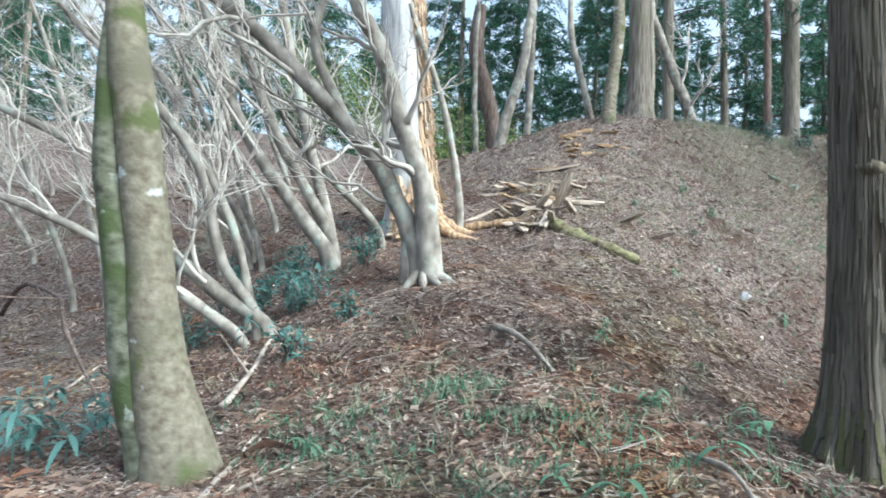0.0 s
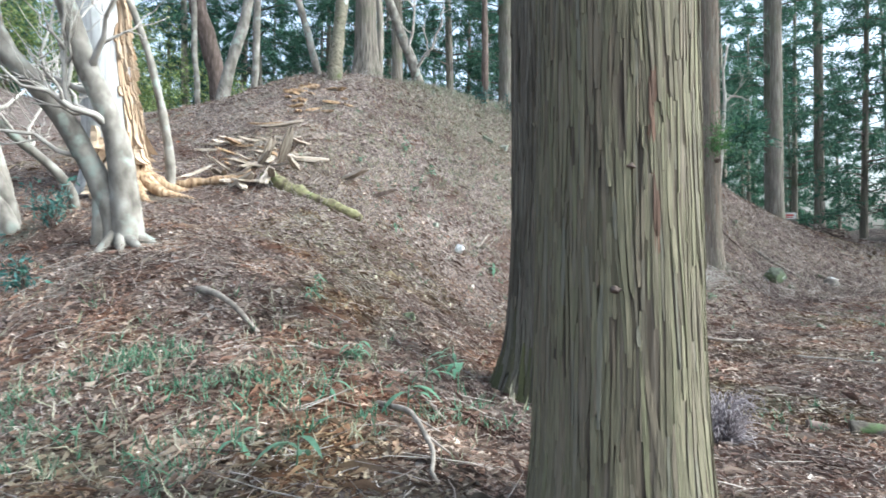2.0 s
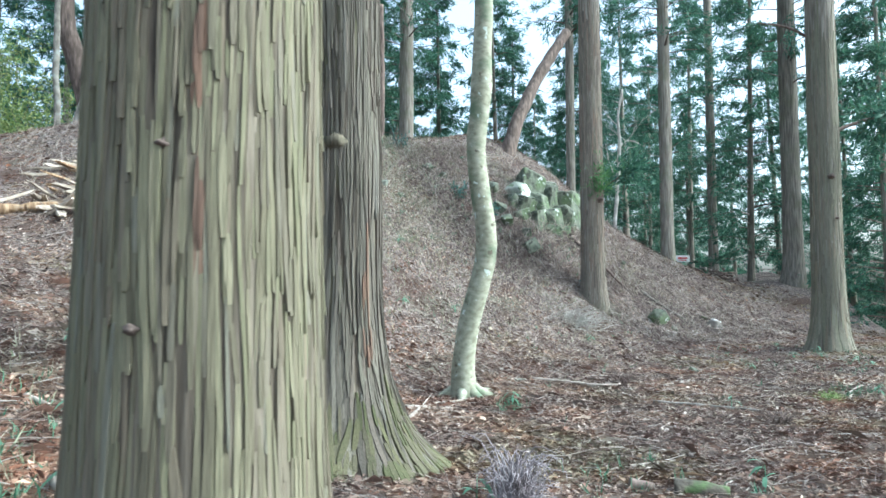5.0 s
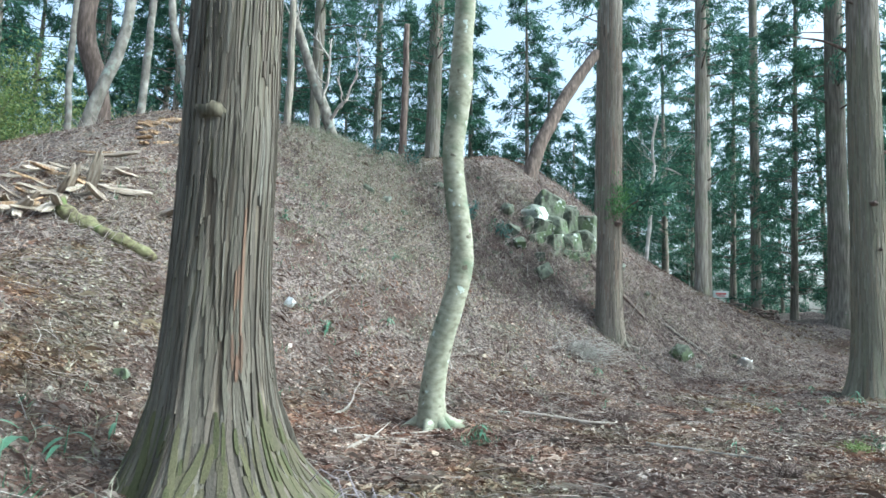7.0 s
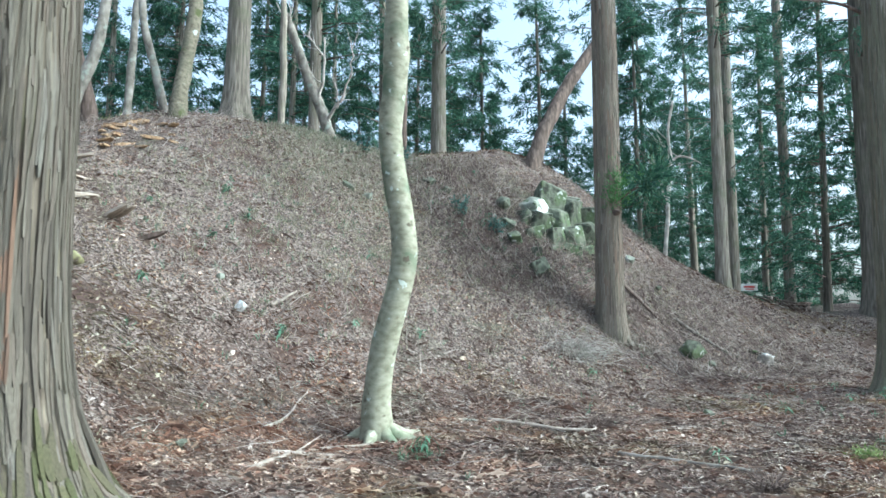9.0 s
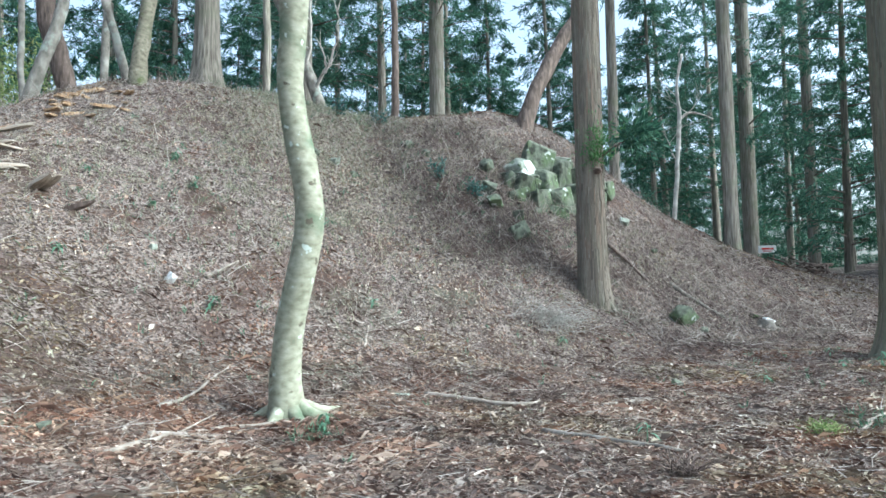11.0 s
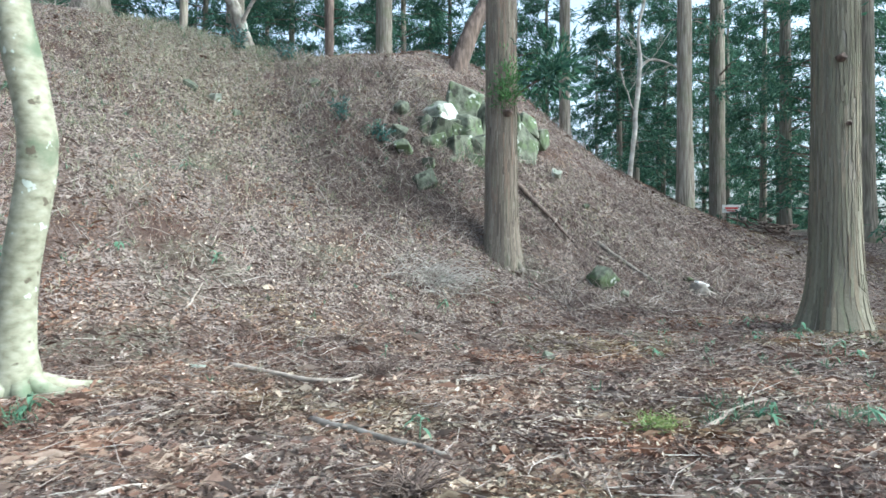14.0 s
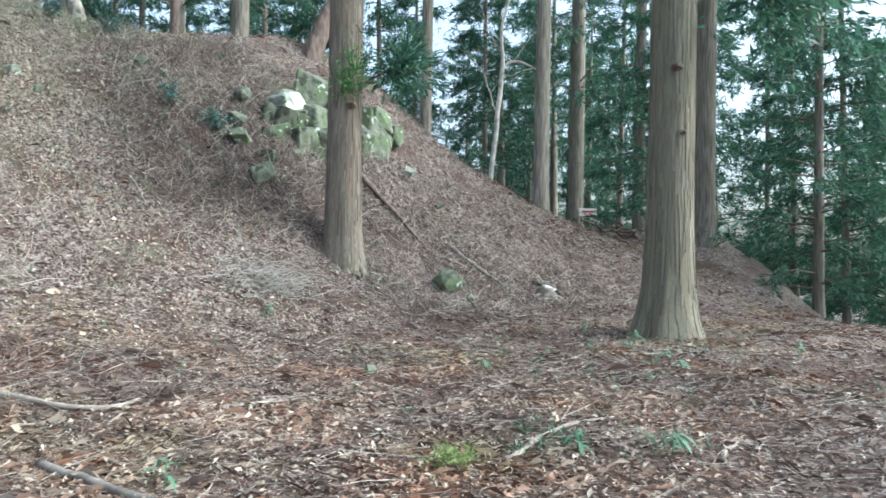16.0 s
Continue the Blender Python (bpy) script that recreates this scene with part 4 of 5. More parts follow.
# trees on the brow
BROW = [
    ("curved dark bare tree on the brow of the bank", DARK_BARK, [(5.39, 22.3, 5.9, 0.27), (5.3, 22.3, 7.0, 0.25), (5.0, 22.3, 8.2, 0.27), (4.7, 22.3, 9.4, 0.26), (4.8, 22.3, 11.0, 0.2)]),
    ("pale straight tree on the brow of the bank", PALE_BARK, [(6.8, 16.2, 5.4, 0.20), (6.85, 16.2, 6.4, 0.17), (7.0, 16.2, 7.6, 0.16), (7.1, 16.2, 10.0, 0.12)]),
    ("thin pale bent tree on the brow of the bank", GREY_BARK, [(6.7, 16.9, 5.6, 0.10), (6.4, 16.9, 6.9, 0.09), (6.1, 16.9, 8.0, 0.085), (6.1, 16.9, 10.2, 0.06)]),
    ("grey tree leaning on the brow of the bank", GREY_BARK, [(12.9, 22.4, 6.0, 0.24), (12.4, 22.4, 8.0, 0.2), (11.6, 22.4, 9.8, 0.17), (10.9, 22.4, 11.6, 0.13)]),
    ("thick leaning brown tree at the end of the brow", DARK_BARK, [(16.72, 16.85, 5.7, 0.27), (17.0, 16.8, 6.6, 0.23), (17.6, 16.8, 7.8, 0.21), (18.5, 16.8, 9.2, 0.2), (19.6, 16.8, 10.6, 0.17)]),
    ("thin white forked tree behind the bank", TWIGS, [(23.85, 18.4, 3.2, 0.085), (24.0, 18.4, 4.6, 0.08), (24.15, 18.4, 5.9, 0.075), (24.31, 18.4, 7.45, 0.07), (24.24, 18.4, 8.4, 0.05), (24.55, 18.4, 9.8, 0.04)], [(24.31, 18.4, 7.4, 0.05), (24.7, 18.4, 7.68, 0.045), (25.1, 18.4, 7.73, 0.04), (25.9, 18.4, 7.6, 0.025)]),
    ("thin grey tree behind the brow", GREY_BARK, [(4.4, 20.5, 5.4, 0.09), (4.3, 20.5, 7.5, 0.08), (4.35, 20.5, 10.5, 0.06)]),
    ("thin grey tree behind the brow", GREY_BARK, [(6.1, 21.0, 5.7, 0.12), (6.2, 21.0, 8.0, 0.11), (6.25, 21.0, 11.0, 0.09)]),
    ("grey leaning tree behind the brow", GREY_BARK, [(4.6, 18.5, 5.2, 0.20), (4.8, 18.5, 6.3, 0.15), (5.2, 18.5, 7.6, 0.14), (5.5, 18.5, 10.0, 0.1)]),
    ("thin bare pole-like tree beside the rotten trunk", GREY_BARK, [(2.3, 12.1, 3.1, 0.08), (2.05, 12.0, 4.4, 0.06), (1.67, 12.0, 5.55, 0.055), (1.29, 12.03, 6.54, 0.05)]),
    ("dark slim tree behind the brow", DARK_BARK, [(14.8, 21.5, 6.2, 0.15), (14.85, 21.5, 8.5, 0.13), (14.8, 21.5, 12.0, 0.1)]),
    ("slim tree behind the brow", CEDAR_FAR, [(10.6, 21.8, 6.0, 0.13), (10.7, 21.8, 8.5, 0.12), (10.6, 21.8, 12.0, 0.1)]),
]
for k, (label, mat, *lines) in enumerate(BROW):
    bare_tree("bare_tree", lines, label, mat, twigs=3 if k in (3, 5) else 0, seed=300 + k, sides=14, group="trees on the brow", pull=(0.2, 0, 0.5), foot=1.0)

# ---- the rotten trunk ----
DEAD = Bole(0.42, 0.55, 0.35, (-0.085, -0.03), 2.4, 0.03)
dead = thing("dead_tree", (1.55, 12.5, gz(1.55, 12.5) - 0.05), "broken dead trunk, bare grey wood with crumbling orange rot", "dead tree")
part("bare_wood", trunk_mesh("bare_wood", DEAD, 5.1, DEADWOOD, 64, 70, 0.02, cell=0.08, tall=1.0), dead, "weathered grey bare wood")
tagged(part("rot", strip_mesh("rot", DEAD, ROT_STRIPS, 4.3, 0.035, 0.28, 0.05, 8, (-1.1, 0.75), -0.3, curl=0.6, wave=1.5, gap=0.15), dead, "splintered orange rotten wood"), kind="stuff")
tagged(part("rotten_foot", strip_mesh("rotten_foot", DEAD, ROT_STRIPS, 0.6, 0.05, 0.25, 0.10, 9, (-2.4, 1.0), -0.4, curl=0.8, wave=1.5, gap=0.15), dead, "crumbling rotten foot"), kind="stuff")
roots(dead, 1.75, 12.3, (-0.15, -0.55, -1.0, -1.6, -2.2), ROT, 1.0, 0.15)


# ---- fallen wood ----
def stick(line, r, label="dry fallen stick lying on the leaves", material=None, name="fallen_branch", group="fallen sticks", raise_by=0.0, fork=0, seed=1, rough=0.25):
    """A crooked stick laid along points of the ground."""
    g = np.random.default_rng(seed)
    pts = curve(np.array([(x, y, 0.0) for x, y in line], float), 16)
    length = np.linalg.norm(pts[-1] - pts[0])
    pts[1:-1, :2] += 0.02 * length * np.stack([vnoise(np.arange(14) * 0.45, seed, 1.5), vnoise(np.arange(14) * 0.45, seed, 6.5)], 1)
    z = np.array([gz(x, y) for x, y, _ in pts])
    k = np.linspace(0, 1, 16)
    chord = z[0] + (z[-1] - z[0]) * k
    pts[:, 2] = np.maximum(z, 0.5 * z + 0.5 * chord) + r * 0.55 + 0.012 + raise_by * np.sin(k * np.pi)
    x, y = line[0]
    at = np.array([x, y, gz(x, y)])
    t = thing(name, tuple(at), label, "branch", group)
    h = Heap()
    h.add(*tube(pts - at, r * (1.1 - 0.55 * k), 11, rough, seed, 8.0))
    part("stick", h.mesh("stick", material or STICK), t)
    for f in range(fork):
        p = pts[int(g.uniform(4, 12))]
        w = (pts[-1] - pts[0]) / length + g.normal(0, 0.5, 3) * np.array([1, 1, 0.3])
        l = length * g.uniform(0.2, 0.4)
        q = p + w / np.linalg.norm(w) * (l * np.linspace(0, 1, 7))[:, None]
        q[:, 2] = np.maximum(q[:, 2], [gz(a, b) + 0.015 for a, b in q[:, :2]])
        h = Heap()
        h.add(*tube(q - at, r * 0.5 * np.linspace(1, 0.3, 7), 6, 0.2, seed + f, 9.0))
        part("side_twig", h.mesh("side_twig", material or STICK), t)
    return t


GREYPOLE = "grey fallen pole half sunk in leaves"
OLDPOLE = surface("old grey pole", [(0.085, 0.074, 0.064), (0.15, 0.133, 0.118), (0.24, 0.217, 0.195)], scale=9, bump=0.8, reach=0.01)
STICKS = [
    ([(10.02, 6.3), (10.3, 5.6), (10.52, 5.02)], 0.034, GREYPOLE, 0), ([(9.78, 8.48), (10.68, 7.44), (11.18, 8.06)], 0.026, "", 1),
    ([(12.52, 4.79), (13.29, 5.02), (13.87, 4.94)], 0.022, "long pale curved branch on the leaves", 1), ([(12.69, 6.23), (12.78, 5.77)], 0.016, "", 0),
    ([(11.5, 7.11), (12.16, 7.12)], 0.018, "", 0), ([(9.51, 9.88), (9.76, 10.4)], 0.014, "", 1), ([(8.52, 6.38), (9.09, 6.97)], 0.018, "", 0),
    ([(9.01, 5.35), (9.24, 5.8)], 0.013, "", 0), ([(6.72, 8.2), (7.1, 8.6), (7.59, 9.34)], 0.02, "pale straight stick on the leaves", 0),
    ([(6.22, 6.78), (7.21, 7.62), (8.0, 7.7)], 0.025, "", 1), ([(7.53, 10.96), (8.03, 11.32)], 0.03, "pale broken stick on the slope", 1),
    ([(10.34, 6.42), (10.62, 5.74)], 0.018, "", 0), ([(11.0, 7.6), (10.2, 6.6)], 0.014, "", 1), ([(9.2, 5.6), (9.75, 6.6)], 0.012, "", 0),
    ([(10.2, 6.36), (10.29, 5.56)], 0.02, "", 0), ([(8.39, 5.01), (8.81, 5.11)], 0.018, "", 0), ([(6.57, 7.37), (7.22, 7.27)], 0.024, "", 1),
    ([(11.42, 7.14), (12.09, 7.05)], 0.016, "", 0), ([(-0.88, 6.62), (-0.52, 8.36)], 0.03, "dry stick leaning by the bare trees", 1),
    ([(-0.7, 4.46), (-0.48, 5.73)], 0.02, "", 2), ([(2.37, 5.74), (2.57, 5.39)], 0.02, "", 0),
    ([(2.76, 4.39), (2.65, 3.71)], 0.018, "", 1), ([(-2.84, 7.19), (-2.47, 8.98)], 0.02, "", 0), ([(-0.48, 4.54), (-0.01, 5.03)], 0.016, "", 1),
    ([(1.84, 3.45), (2.2, 3.58)], 0.014, "", 1), ([(6.6, 4.22), (7.45, 4.09)], 0.016, "", 0), ([(17.44, 12.02), (17.86, 11.86)], 0.03, "", 0),
    ([(16.4, 7.0), (17.1, 6.6)], 0.014, "", 0), ([(13.6, 3.9), (14.4, 4.2)], 0.018, "", 1), ([(9.3, 7.5), (10.1, 7.3)], 0.015, "", 0),
]
for k, (line, r, label, fork) in enumerate(STICKS):
    stick(line, r, label or "dry fallen stick lying on the leaves", OLDPOLE if label == GREYPOLE else None, fork=fork, seed=400 + k)
stick([(16.2, 13.5), (17.04, 12.22)], 0.05, "brown fallen pole lying down the bank", DARK_BARK, seed=440, raise_by=0.05)
stick([(17.75, 12.45), (18.46, 11.42)], 0.05, "brown fallen log with a mossy end", OLDPOLE, seed=441)
stick([(1.80, 7.23), (1.95, 6.6), (2.08, 6.08)], 0.036, "broken branch stub standing out of the leaves", STICK, seed=442, raise_by=0.1)
stick([(2.34, 4.21), (2.29, 3.64), (2.05, 2.92)], 0.018, "bent pale branch arching over the leaves", STICK, seed=443, raise_by=0.10, fork=3)
stick([(-5.07, 12.22), (-3.6, 9.6), (-2.16, 7.38)], 0.035, "dark dead branch leaning in the hollow", DARK_BARK, seed=444, raise_by=0.9, fork=2)
stick([(2.4, 12.25), (3.2, 12.0), (3.6, 11.85)], 0.075, "pale rotten root running from the dead trunk", ROT, seed=445, raise_by=0.0, rough=0.6, fork=3)
stick([(3.75, 11.75), (4.3, 10.95), (4.95, 10.4)], 0.115, "mossy yellow-green rotting log on the slope", MOSSY, "rotten_log", "rotting logs", seed=446, rough=0.85, raise_by=-0.10)


def plank(x, y, turn, rise, length, wide, thick, label, material, lift=0.05, seed=1, group="split wood by the dead trunk"):
    """A torn slab of wood with splintered ends."""
    g = np.random.default_rng(seed)
    n, m = 9, 5
    s, w = np.linspace(-0.5, 0.5, n), np.linspace(-0.5, 0.5, m)
    S, W = np.meshgrid(s, w, indexing="ij")
    ends = np.abs(S) * 2
    ragged = 1 + 0.22 * vnoise(W * 6 + seed, np.sign(S) * 3 + 5) * (ends > 0.7)
    px, py = S * length * ragged, W * wide * (1 - 0.25 * ends**3) * (1 + 0.2 * vnoise(S * 4, seed))
    bowl = 0.03 * length * (S * 2) ** 2
    top = np.stack([px, py, bowl + thick * (0.5 + 0.25 * vnoise(S * 5, W * 9, seed)) * (1 - 0.6 * ends**4)], -1).reshape(-1, 3)
    low = np.stack([px, py, bowl - thick * 0.5 * (1 - 0.6 * ends**4)], -1).reshape(-1, 3)
    i, j = np.meshgrid(np.arange(n - 1), np.arange(m - 1), indexing="ij")
    q = np.stack([i * m + j, (i + 1) * m + j, (i + 1) * m + j + 1, i * m + j + 1], -1).reshape(-1, 4)
    rim = [k * m for k in range(n)] + [(n - 1) * m + k for k in range(1, m)] + [k * m + m - 1 for k in range(n - 2, -1, -1)] + [k for k in range(m - 2, 0, -1)]
    rim = np.array(rim)
    nxt = np.roll(rim, -1)
    faces = np.concatenate([q, q[:, ::-1] + n * m, np.stack([rim, rim + n * m, nxt + n * m, nxt], 1)])
    ob = new("wood_slab", mesh_of("wood_slab", np.concatenate([top, low]), faces, material, False))
    ob.matrix_world = pose(x, y, gz(x, y) + lift, 8 * g.uniform(-1, 1), -rise, turn)
    return tagged(ob, label, "wood", group)


plank(4.30, 12.30, 100, -52, 0.85, 0.17, 0.05, "pale split slab of wood standing up from the bank", PLANK, 0.30, 1)
plank(4.00, 12.40, 105, -48, 0.62, 0.15, 0.05, "pale split slab of wood", PLANK, 0.22, 2)
plank(2.75, 12.35, 40, 20, 0.85, 0.10, 0.04, "pale split slab of wood leaning on a root", PLANK, 0.18, 3)
plank(3.75, 11.55, 62, 25, 0.75, 0.13, 0.05, "pale split slab of wood", PLANK, 0.14, 4)
plank(3.35, 11.65, 115, -20, 0.62, 0.16, 0.06, "grey torn piece of root wood", PLANK, 0.10, 5)
plank(5.36, 11.90, -50, 18, 0.72, 0.25, 0.05, "flat tan slab of bark lying on the slope", PLANK, 0.07, 6)
plank(5.80, 11.62, -32, 14, 0.62, 0.14, 0.07, "dark broken slab of bark on the slope", DARK_BARK, 0.05, 7)
for k in range(16):
    g = random.Random(680 + k)
    plank(g.uniform(2.6, 4.4), g.uniform(11.4, 12.5), g.uniform(20, 130), g.uniform(-35, 25), g.uniform(0.3, 0.75), g.uniform(0.06, 0.14), g.uniform(0.03, 0.06), "pale splintered piece of the broken trunk", PLANK, 0.09, 90 + k)
for k in range(22):
    g = random.Random(700 + k)
    x, y = g.uniform(3.3, 5.2), g.uniform(12.4, 14.4)
    plank(x, y, g.uniform(-40, 60), g.uniform(-10, 10), g.uniform(0.3, 0.95), g.uniform(0.05, 0.13), g.uniform(0.02, 0.05), "splinter of pale rotten wood on the bank", PLANK if k % 3 else ROT, 0.05, 30 + k)
for k in range(26):
    g = random.Random(760 + k)
    x, y = g.uniform(5.3, 6.6), g.uniform(14.5, 15.8)
    plank(x, y, g.uniform(-80, 80), g.uniform(-15, 15), g.uniform(0.15, 0.4), g.uniform(0.06, 0.16), g.uniform(0.03, 0.06), "crumbling orange chunk of rotten wood", ROT, 0.02, 60 + k, "orange rotten wood on the brow")


# ---- stones ----
def stone_mesh(seed, size):
    """An angular block: a cube with its corners knocked about, edges worn."""
    g = random.Random(seed)
    bm = bmesh.new()
    for k in range(8):
        d = [(1 if k >> a & 1 else -1) * g.uniform(0.45, 1.0) for a in range(3)]
        bm.verts.new((d[0] * size[0] / 2, d[1] * size[1] / 2, d[2] * size[2] / 2))
    for _ in range(5):
        d = Vector((g.gauss(0, 1), g.gauss(0, 1), g.gauss(0, 1))).normalized() * g.uniform(0.95, 1.15)
        bm.verts.new((d.x * size[0] / 2, d.y * size[1] / 2, d.z * size[2] / 2))
    hull = bmesh.ops.convex_hull(bm, input=bm.verts)
    bmesh.ops.delete(bm, geom=[v for v in hull["geom_interior"] if isinstance(v, bmesh.types.BMVert)], context="VERTS")
    bmesh.ops.bevel(bm, geom=bm.edges[:], offset=min(size) * 0.03, segments=1, affect="EDGES")
    me = bpy.data.meshes.new("stone")
    bm.to_mesh(me)
    bm.free()
    return me


def stone(x, y, size, seed, label, material=None, lift=0.0, group="loose stones"):
    me = stone_mesh(seed, size)
    me.materials.append(material or ROCK)
    ob = new("stone", me)
    g = random.Random(seed)
    ob.matrix_world = pose(x, y, gz(x, y) + size[2] * 0.22 + lift, g.uniform(-32, 32), g.uniform(-32, 32), g.uniform(0, 360))
    return tagged(ob, label, "stone", group)


stone(7.04, 10.8, (0.17, 0.13, 0.2), 1, "small bright white stone on the slope", BRIGHT_ROCK, 0.02)
stone(16.88, 11.25, (0.48, 0.42, 0.5), 2, "grey-green angular boulder at the foot of the bank", ROCK, 0.05)
stone(17.2, 11.0, (0.25, 0.2, 0.14), 21, "small grey stone beside a boulder")
stone(10.42, 14.17, (0.3, 0.22, 0.18), 3, "pale stone showing through the leaves of the bank", WHITE_ROCK, -0.04)
stone(10.05, 14.3, (0.34, 0.24, 0.17), 4, "grey stone showing through the leaves of the bank", ROCK, -0.03)
stone(10.75, 13.95, (0.2, 0.16, 0.12), 5, "grey stone showing through the leaves of the bank")
stone(12.6, 15.4, (0.3, 0.25, 0.22), 22, "grey stone near the brow of the bank")
stone(12.95, 15.2, (0.24, 0.2, 0.22), 23, "grey stone near the brow of the bank")
stone(14.09, 13.0, (0.5, 0.38, 0.42), 6, "lichened grey stone fallen from the wall")
stone(17.91, 14.08, (0.4, 0.28, 0.22), 7, "pale lichened stone on the bank", WHITE_ROCK)
stone(13.98, 13.75, (0.68, 0.32, 0.3), 8, "long lichened stone fallen from the wall", ROCK)
stone(14.42, 13.45, (0.35, 0.3, 0.3), 9, "lichened grey stone fallen from the wall")
stone(6.85, 11.31, (0.12, 0.1, 0.1), 10, "small pale stone on the slope", WHITE_ROCK)
stone(4.2, 7.32, (0.2, 0.15, 0.12), 11, "small grey stone among the leaves")
stone(5.77, 7.48, (0.16, 0.1, 0.08), 12, "small grey stone among the leaves")
stone(13.3, 7.87, (0.2, 0.14, 0.14), 13, "small grey stone among the leaves")
stone(15.1, 12.2, (0.16, 0.12, 0.12), 14, "small pale stone on the bank", WHITE_ROCK)
stone(18.2, 13.4, (0.2, 0.16, 0.14), 15, "small grey stone on the bank")
stone(9.45, 8.4, (0.2, 0.09, 0.06), 16, "pale chip of wood or stone on the leaves", WHITE_ROCK)

wall = thing("stone_wall", (15.9, 14.2, gz(15.9, 14.2)), "tumbled dry stone wall of angular lichened blocks in the bank", "stone wall")
# place, size (across, deep, high), turn about z and tilt of each block
BLOCKS = [
    (15.28, 14.70, 4.24, 0.62, 0.60, 0.56, 12, -14, WHITE_ROCK), (15.88, 14.80, 4.46, 0.74, 0.75, 0.95, -20, 12, ROCK), (16.30, 14.62, 4.12, 0.75, 0.7, 0.85, 25, -8, ROCK),
    (15.20, 14.42, 3.80, 0.92, 0.65, 0.50, 5, 8, ROCK), (14.78, 14.20, 3.50, 0.62, 0.6, 0.5, -15, -10, ROCK), (15.40, 14.16, 3.40, 0.78, 0.7, 0.60, 18, 5, ROCK),
    (15.95, 14.18, 3.42, 0.80, 0.7, 0.75, -12, -9, ROCK), (15.75, 14.40, 3.95, 0.60, 0.6, 0.55, 30, 15, ROCK), (14.86, 14.48, 3.92, 0.36, 0.5, 0.46, -8, 14, ROCK),
    (16.55, 14.30, 3.55, 0.80, 0.7, 0.8, 10, 10, ROCK), (17.18, 14.45, 3.62, 0.72, 0.5, 1.25, 15, 24, ROCK), (17.45, 14.65, 4.22, 0.44, 0.45, 0.46, -10, 8, ROCK),
    (17.82, 14.62, 3.95, 0.34, 0.4, 0.42, 20, -20, ROCK), (16.85, 14.65, 4.10, 0.65, 0.6, 0.62, -25, 6, ROCK), (15.10, 13.86, 3.12, 0.5, 0.45, 0.4, 22, -6, ROCK),
    (15.60, 13.80, 3.05, 0.55, 0.5, 0.42, -18, 8, ROCK), (16.15, 13.88, 3.02, 0.5, 0.5, 0.4, 8, -12, ROCK), (16.0, 14.95, 4.72, 0.42, 0.4, 0.4, 14, 20, WHITE_ROCK),
    (15.52, 14.50, 4.02, 0.34, 0.4, 0.32, 40, -25, ROCK), (16.62, 14.85, 4.52, 0.45, 0.4, 0.4, -30, 10, WHITE_ROCK),
]
for k, (x, y, z, w, d, hgt, turn, tilt, mat) in enumerate(BLOCKS):
    me = stone_mesh(60 + k, (w * 1.32, d * 1.25, hgt * 1.3))
    me.materials.append(mat)
    block = new("stone", me)
    block.parent = wall
    block.matrix_basis = wall.matrix_world.inverted() @ pose(x, y + 0.04, z, 6 * (k % 5 - 2), tilt, turn)
stone(14.02, 14.1, (0.42, 0.35, 0.36), 31, "dark stone half buried beside the wall", ROCK, 0.02)
stone(14.40, 14.85, (0.5, 0.4, 0.42), 32, "dark stone half buried above the wall's end", ROCK, -0.03)

# ---- stump, sign, brush ----
stump = thing("tree_stump", (19.25, 11.15, gz(19.25, 11.15)), "low rotten stump with grey roots and a pale top", "stump")
h = Heap()
h.add(*tube(np.array([(0, 0, -0.1), (0, 0, 0.06), (0.01, 0, 0.16), (0.02, 0, 0.22)]), [0.26, 0.2, 0.16, 0.13], 14, 0.3, 3.0, 9.0))
part("stump_body", h.mesh("stump_body", OLDPOLE), stump)
stone(19.27, 11.12, (0.3, 0.2, 0.06), 17, "flat white stone lying on a stump", BRIGHT_ROCK, 0.21)
roots(stump, 19.25, 11.15, (-2.6, -1.5, -0.4, 0.6, 3.0), OLDPOLE, 0.5, 0.06)
stick([(19.45, 11.75), (19.75, 11.1)], 0.05, "short mossy post leaning behind the stump", DARK_MOSS, seed=450, raise_by=0.03)

SX, SY = 28.76, 18.62
SZ = gz(SX, SY)
sign = thing("sign_board", (SX, SY, SZ), "small white sign with red unreadable writing on a post", "sign")
sign.matrix_world = pose(SX, SY, SZ, 0, 0, -33)


def slab(name, parent, at, size, material, label=""):
    bm = bmesh.new()
    bmesh.ops.create_cube(bm, size=1)
    bmesh.ops.scale(bm, vec=size, verts=bm.verts)
    bmesh.ops.bevel(bm, geom=bm.edges[:], offset=min(size) * 0.2, segments=2, affect="EDGES")
    bmesh.ops.translate(bm, vec=at, verts=bm.verts)
    me = bpy.data.meshes.new(name)
    bm.to_mesh(me)
    bm.free()
    me.materials.append(material)
    return part(name, me, parent, label)


board = slab("board", sign, (0, -0.02, 1.12), (0.64, 0.025, 0.28), SIGN_WHITE, "white board")
slab("writing", board, (0, -0.036, 1.14), (0.44, 0.004, 0.07), SIGN_RED, "line of red writing")
slab("writing", board, (0, -0.036, 1.05), (0.34, 0.004, 0.035), SIGN_RED, "line of red writing")
for x in (-0.22, 0.22):
    slab("post", sign, (x, 0.012, 0.5), (0.04, 0.04, 1.4), STICK)

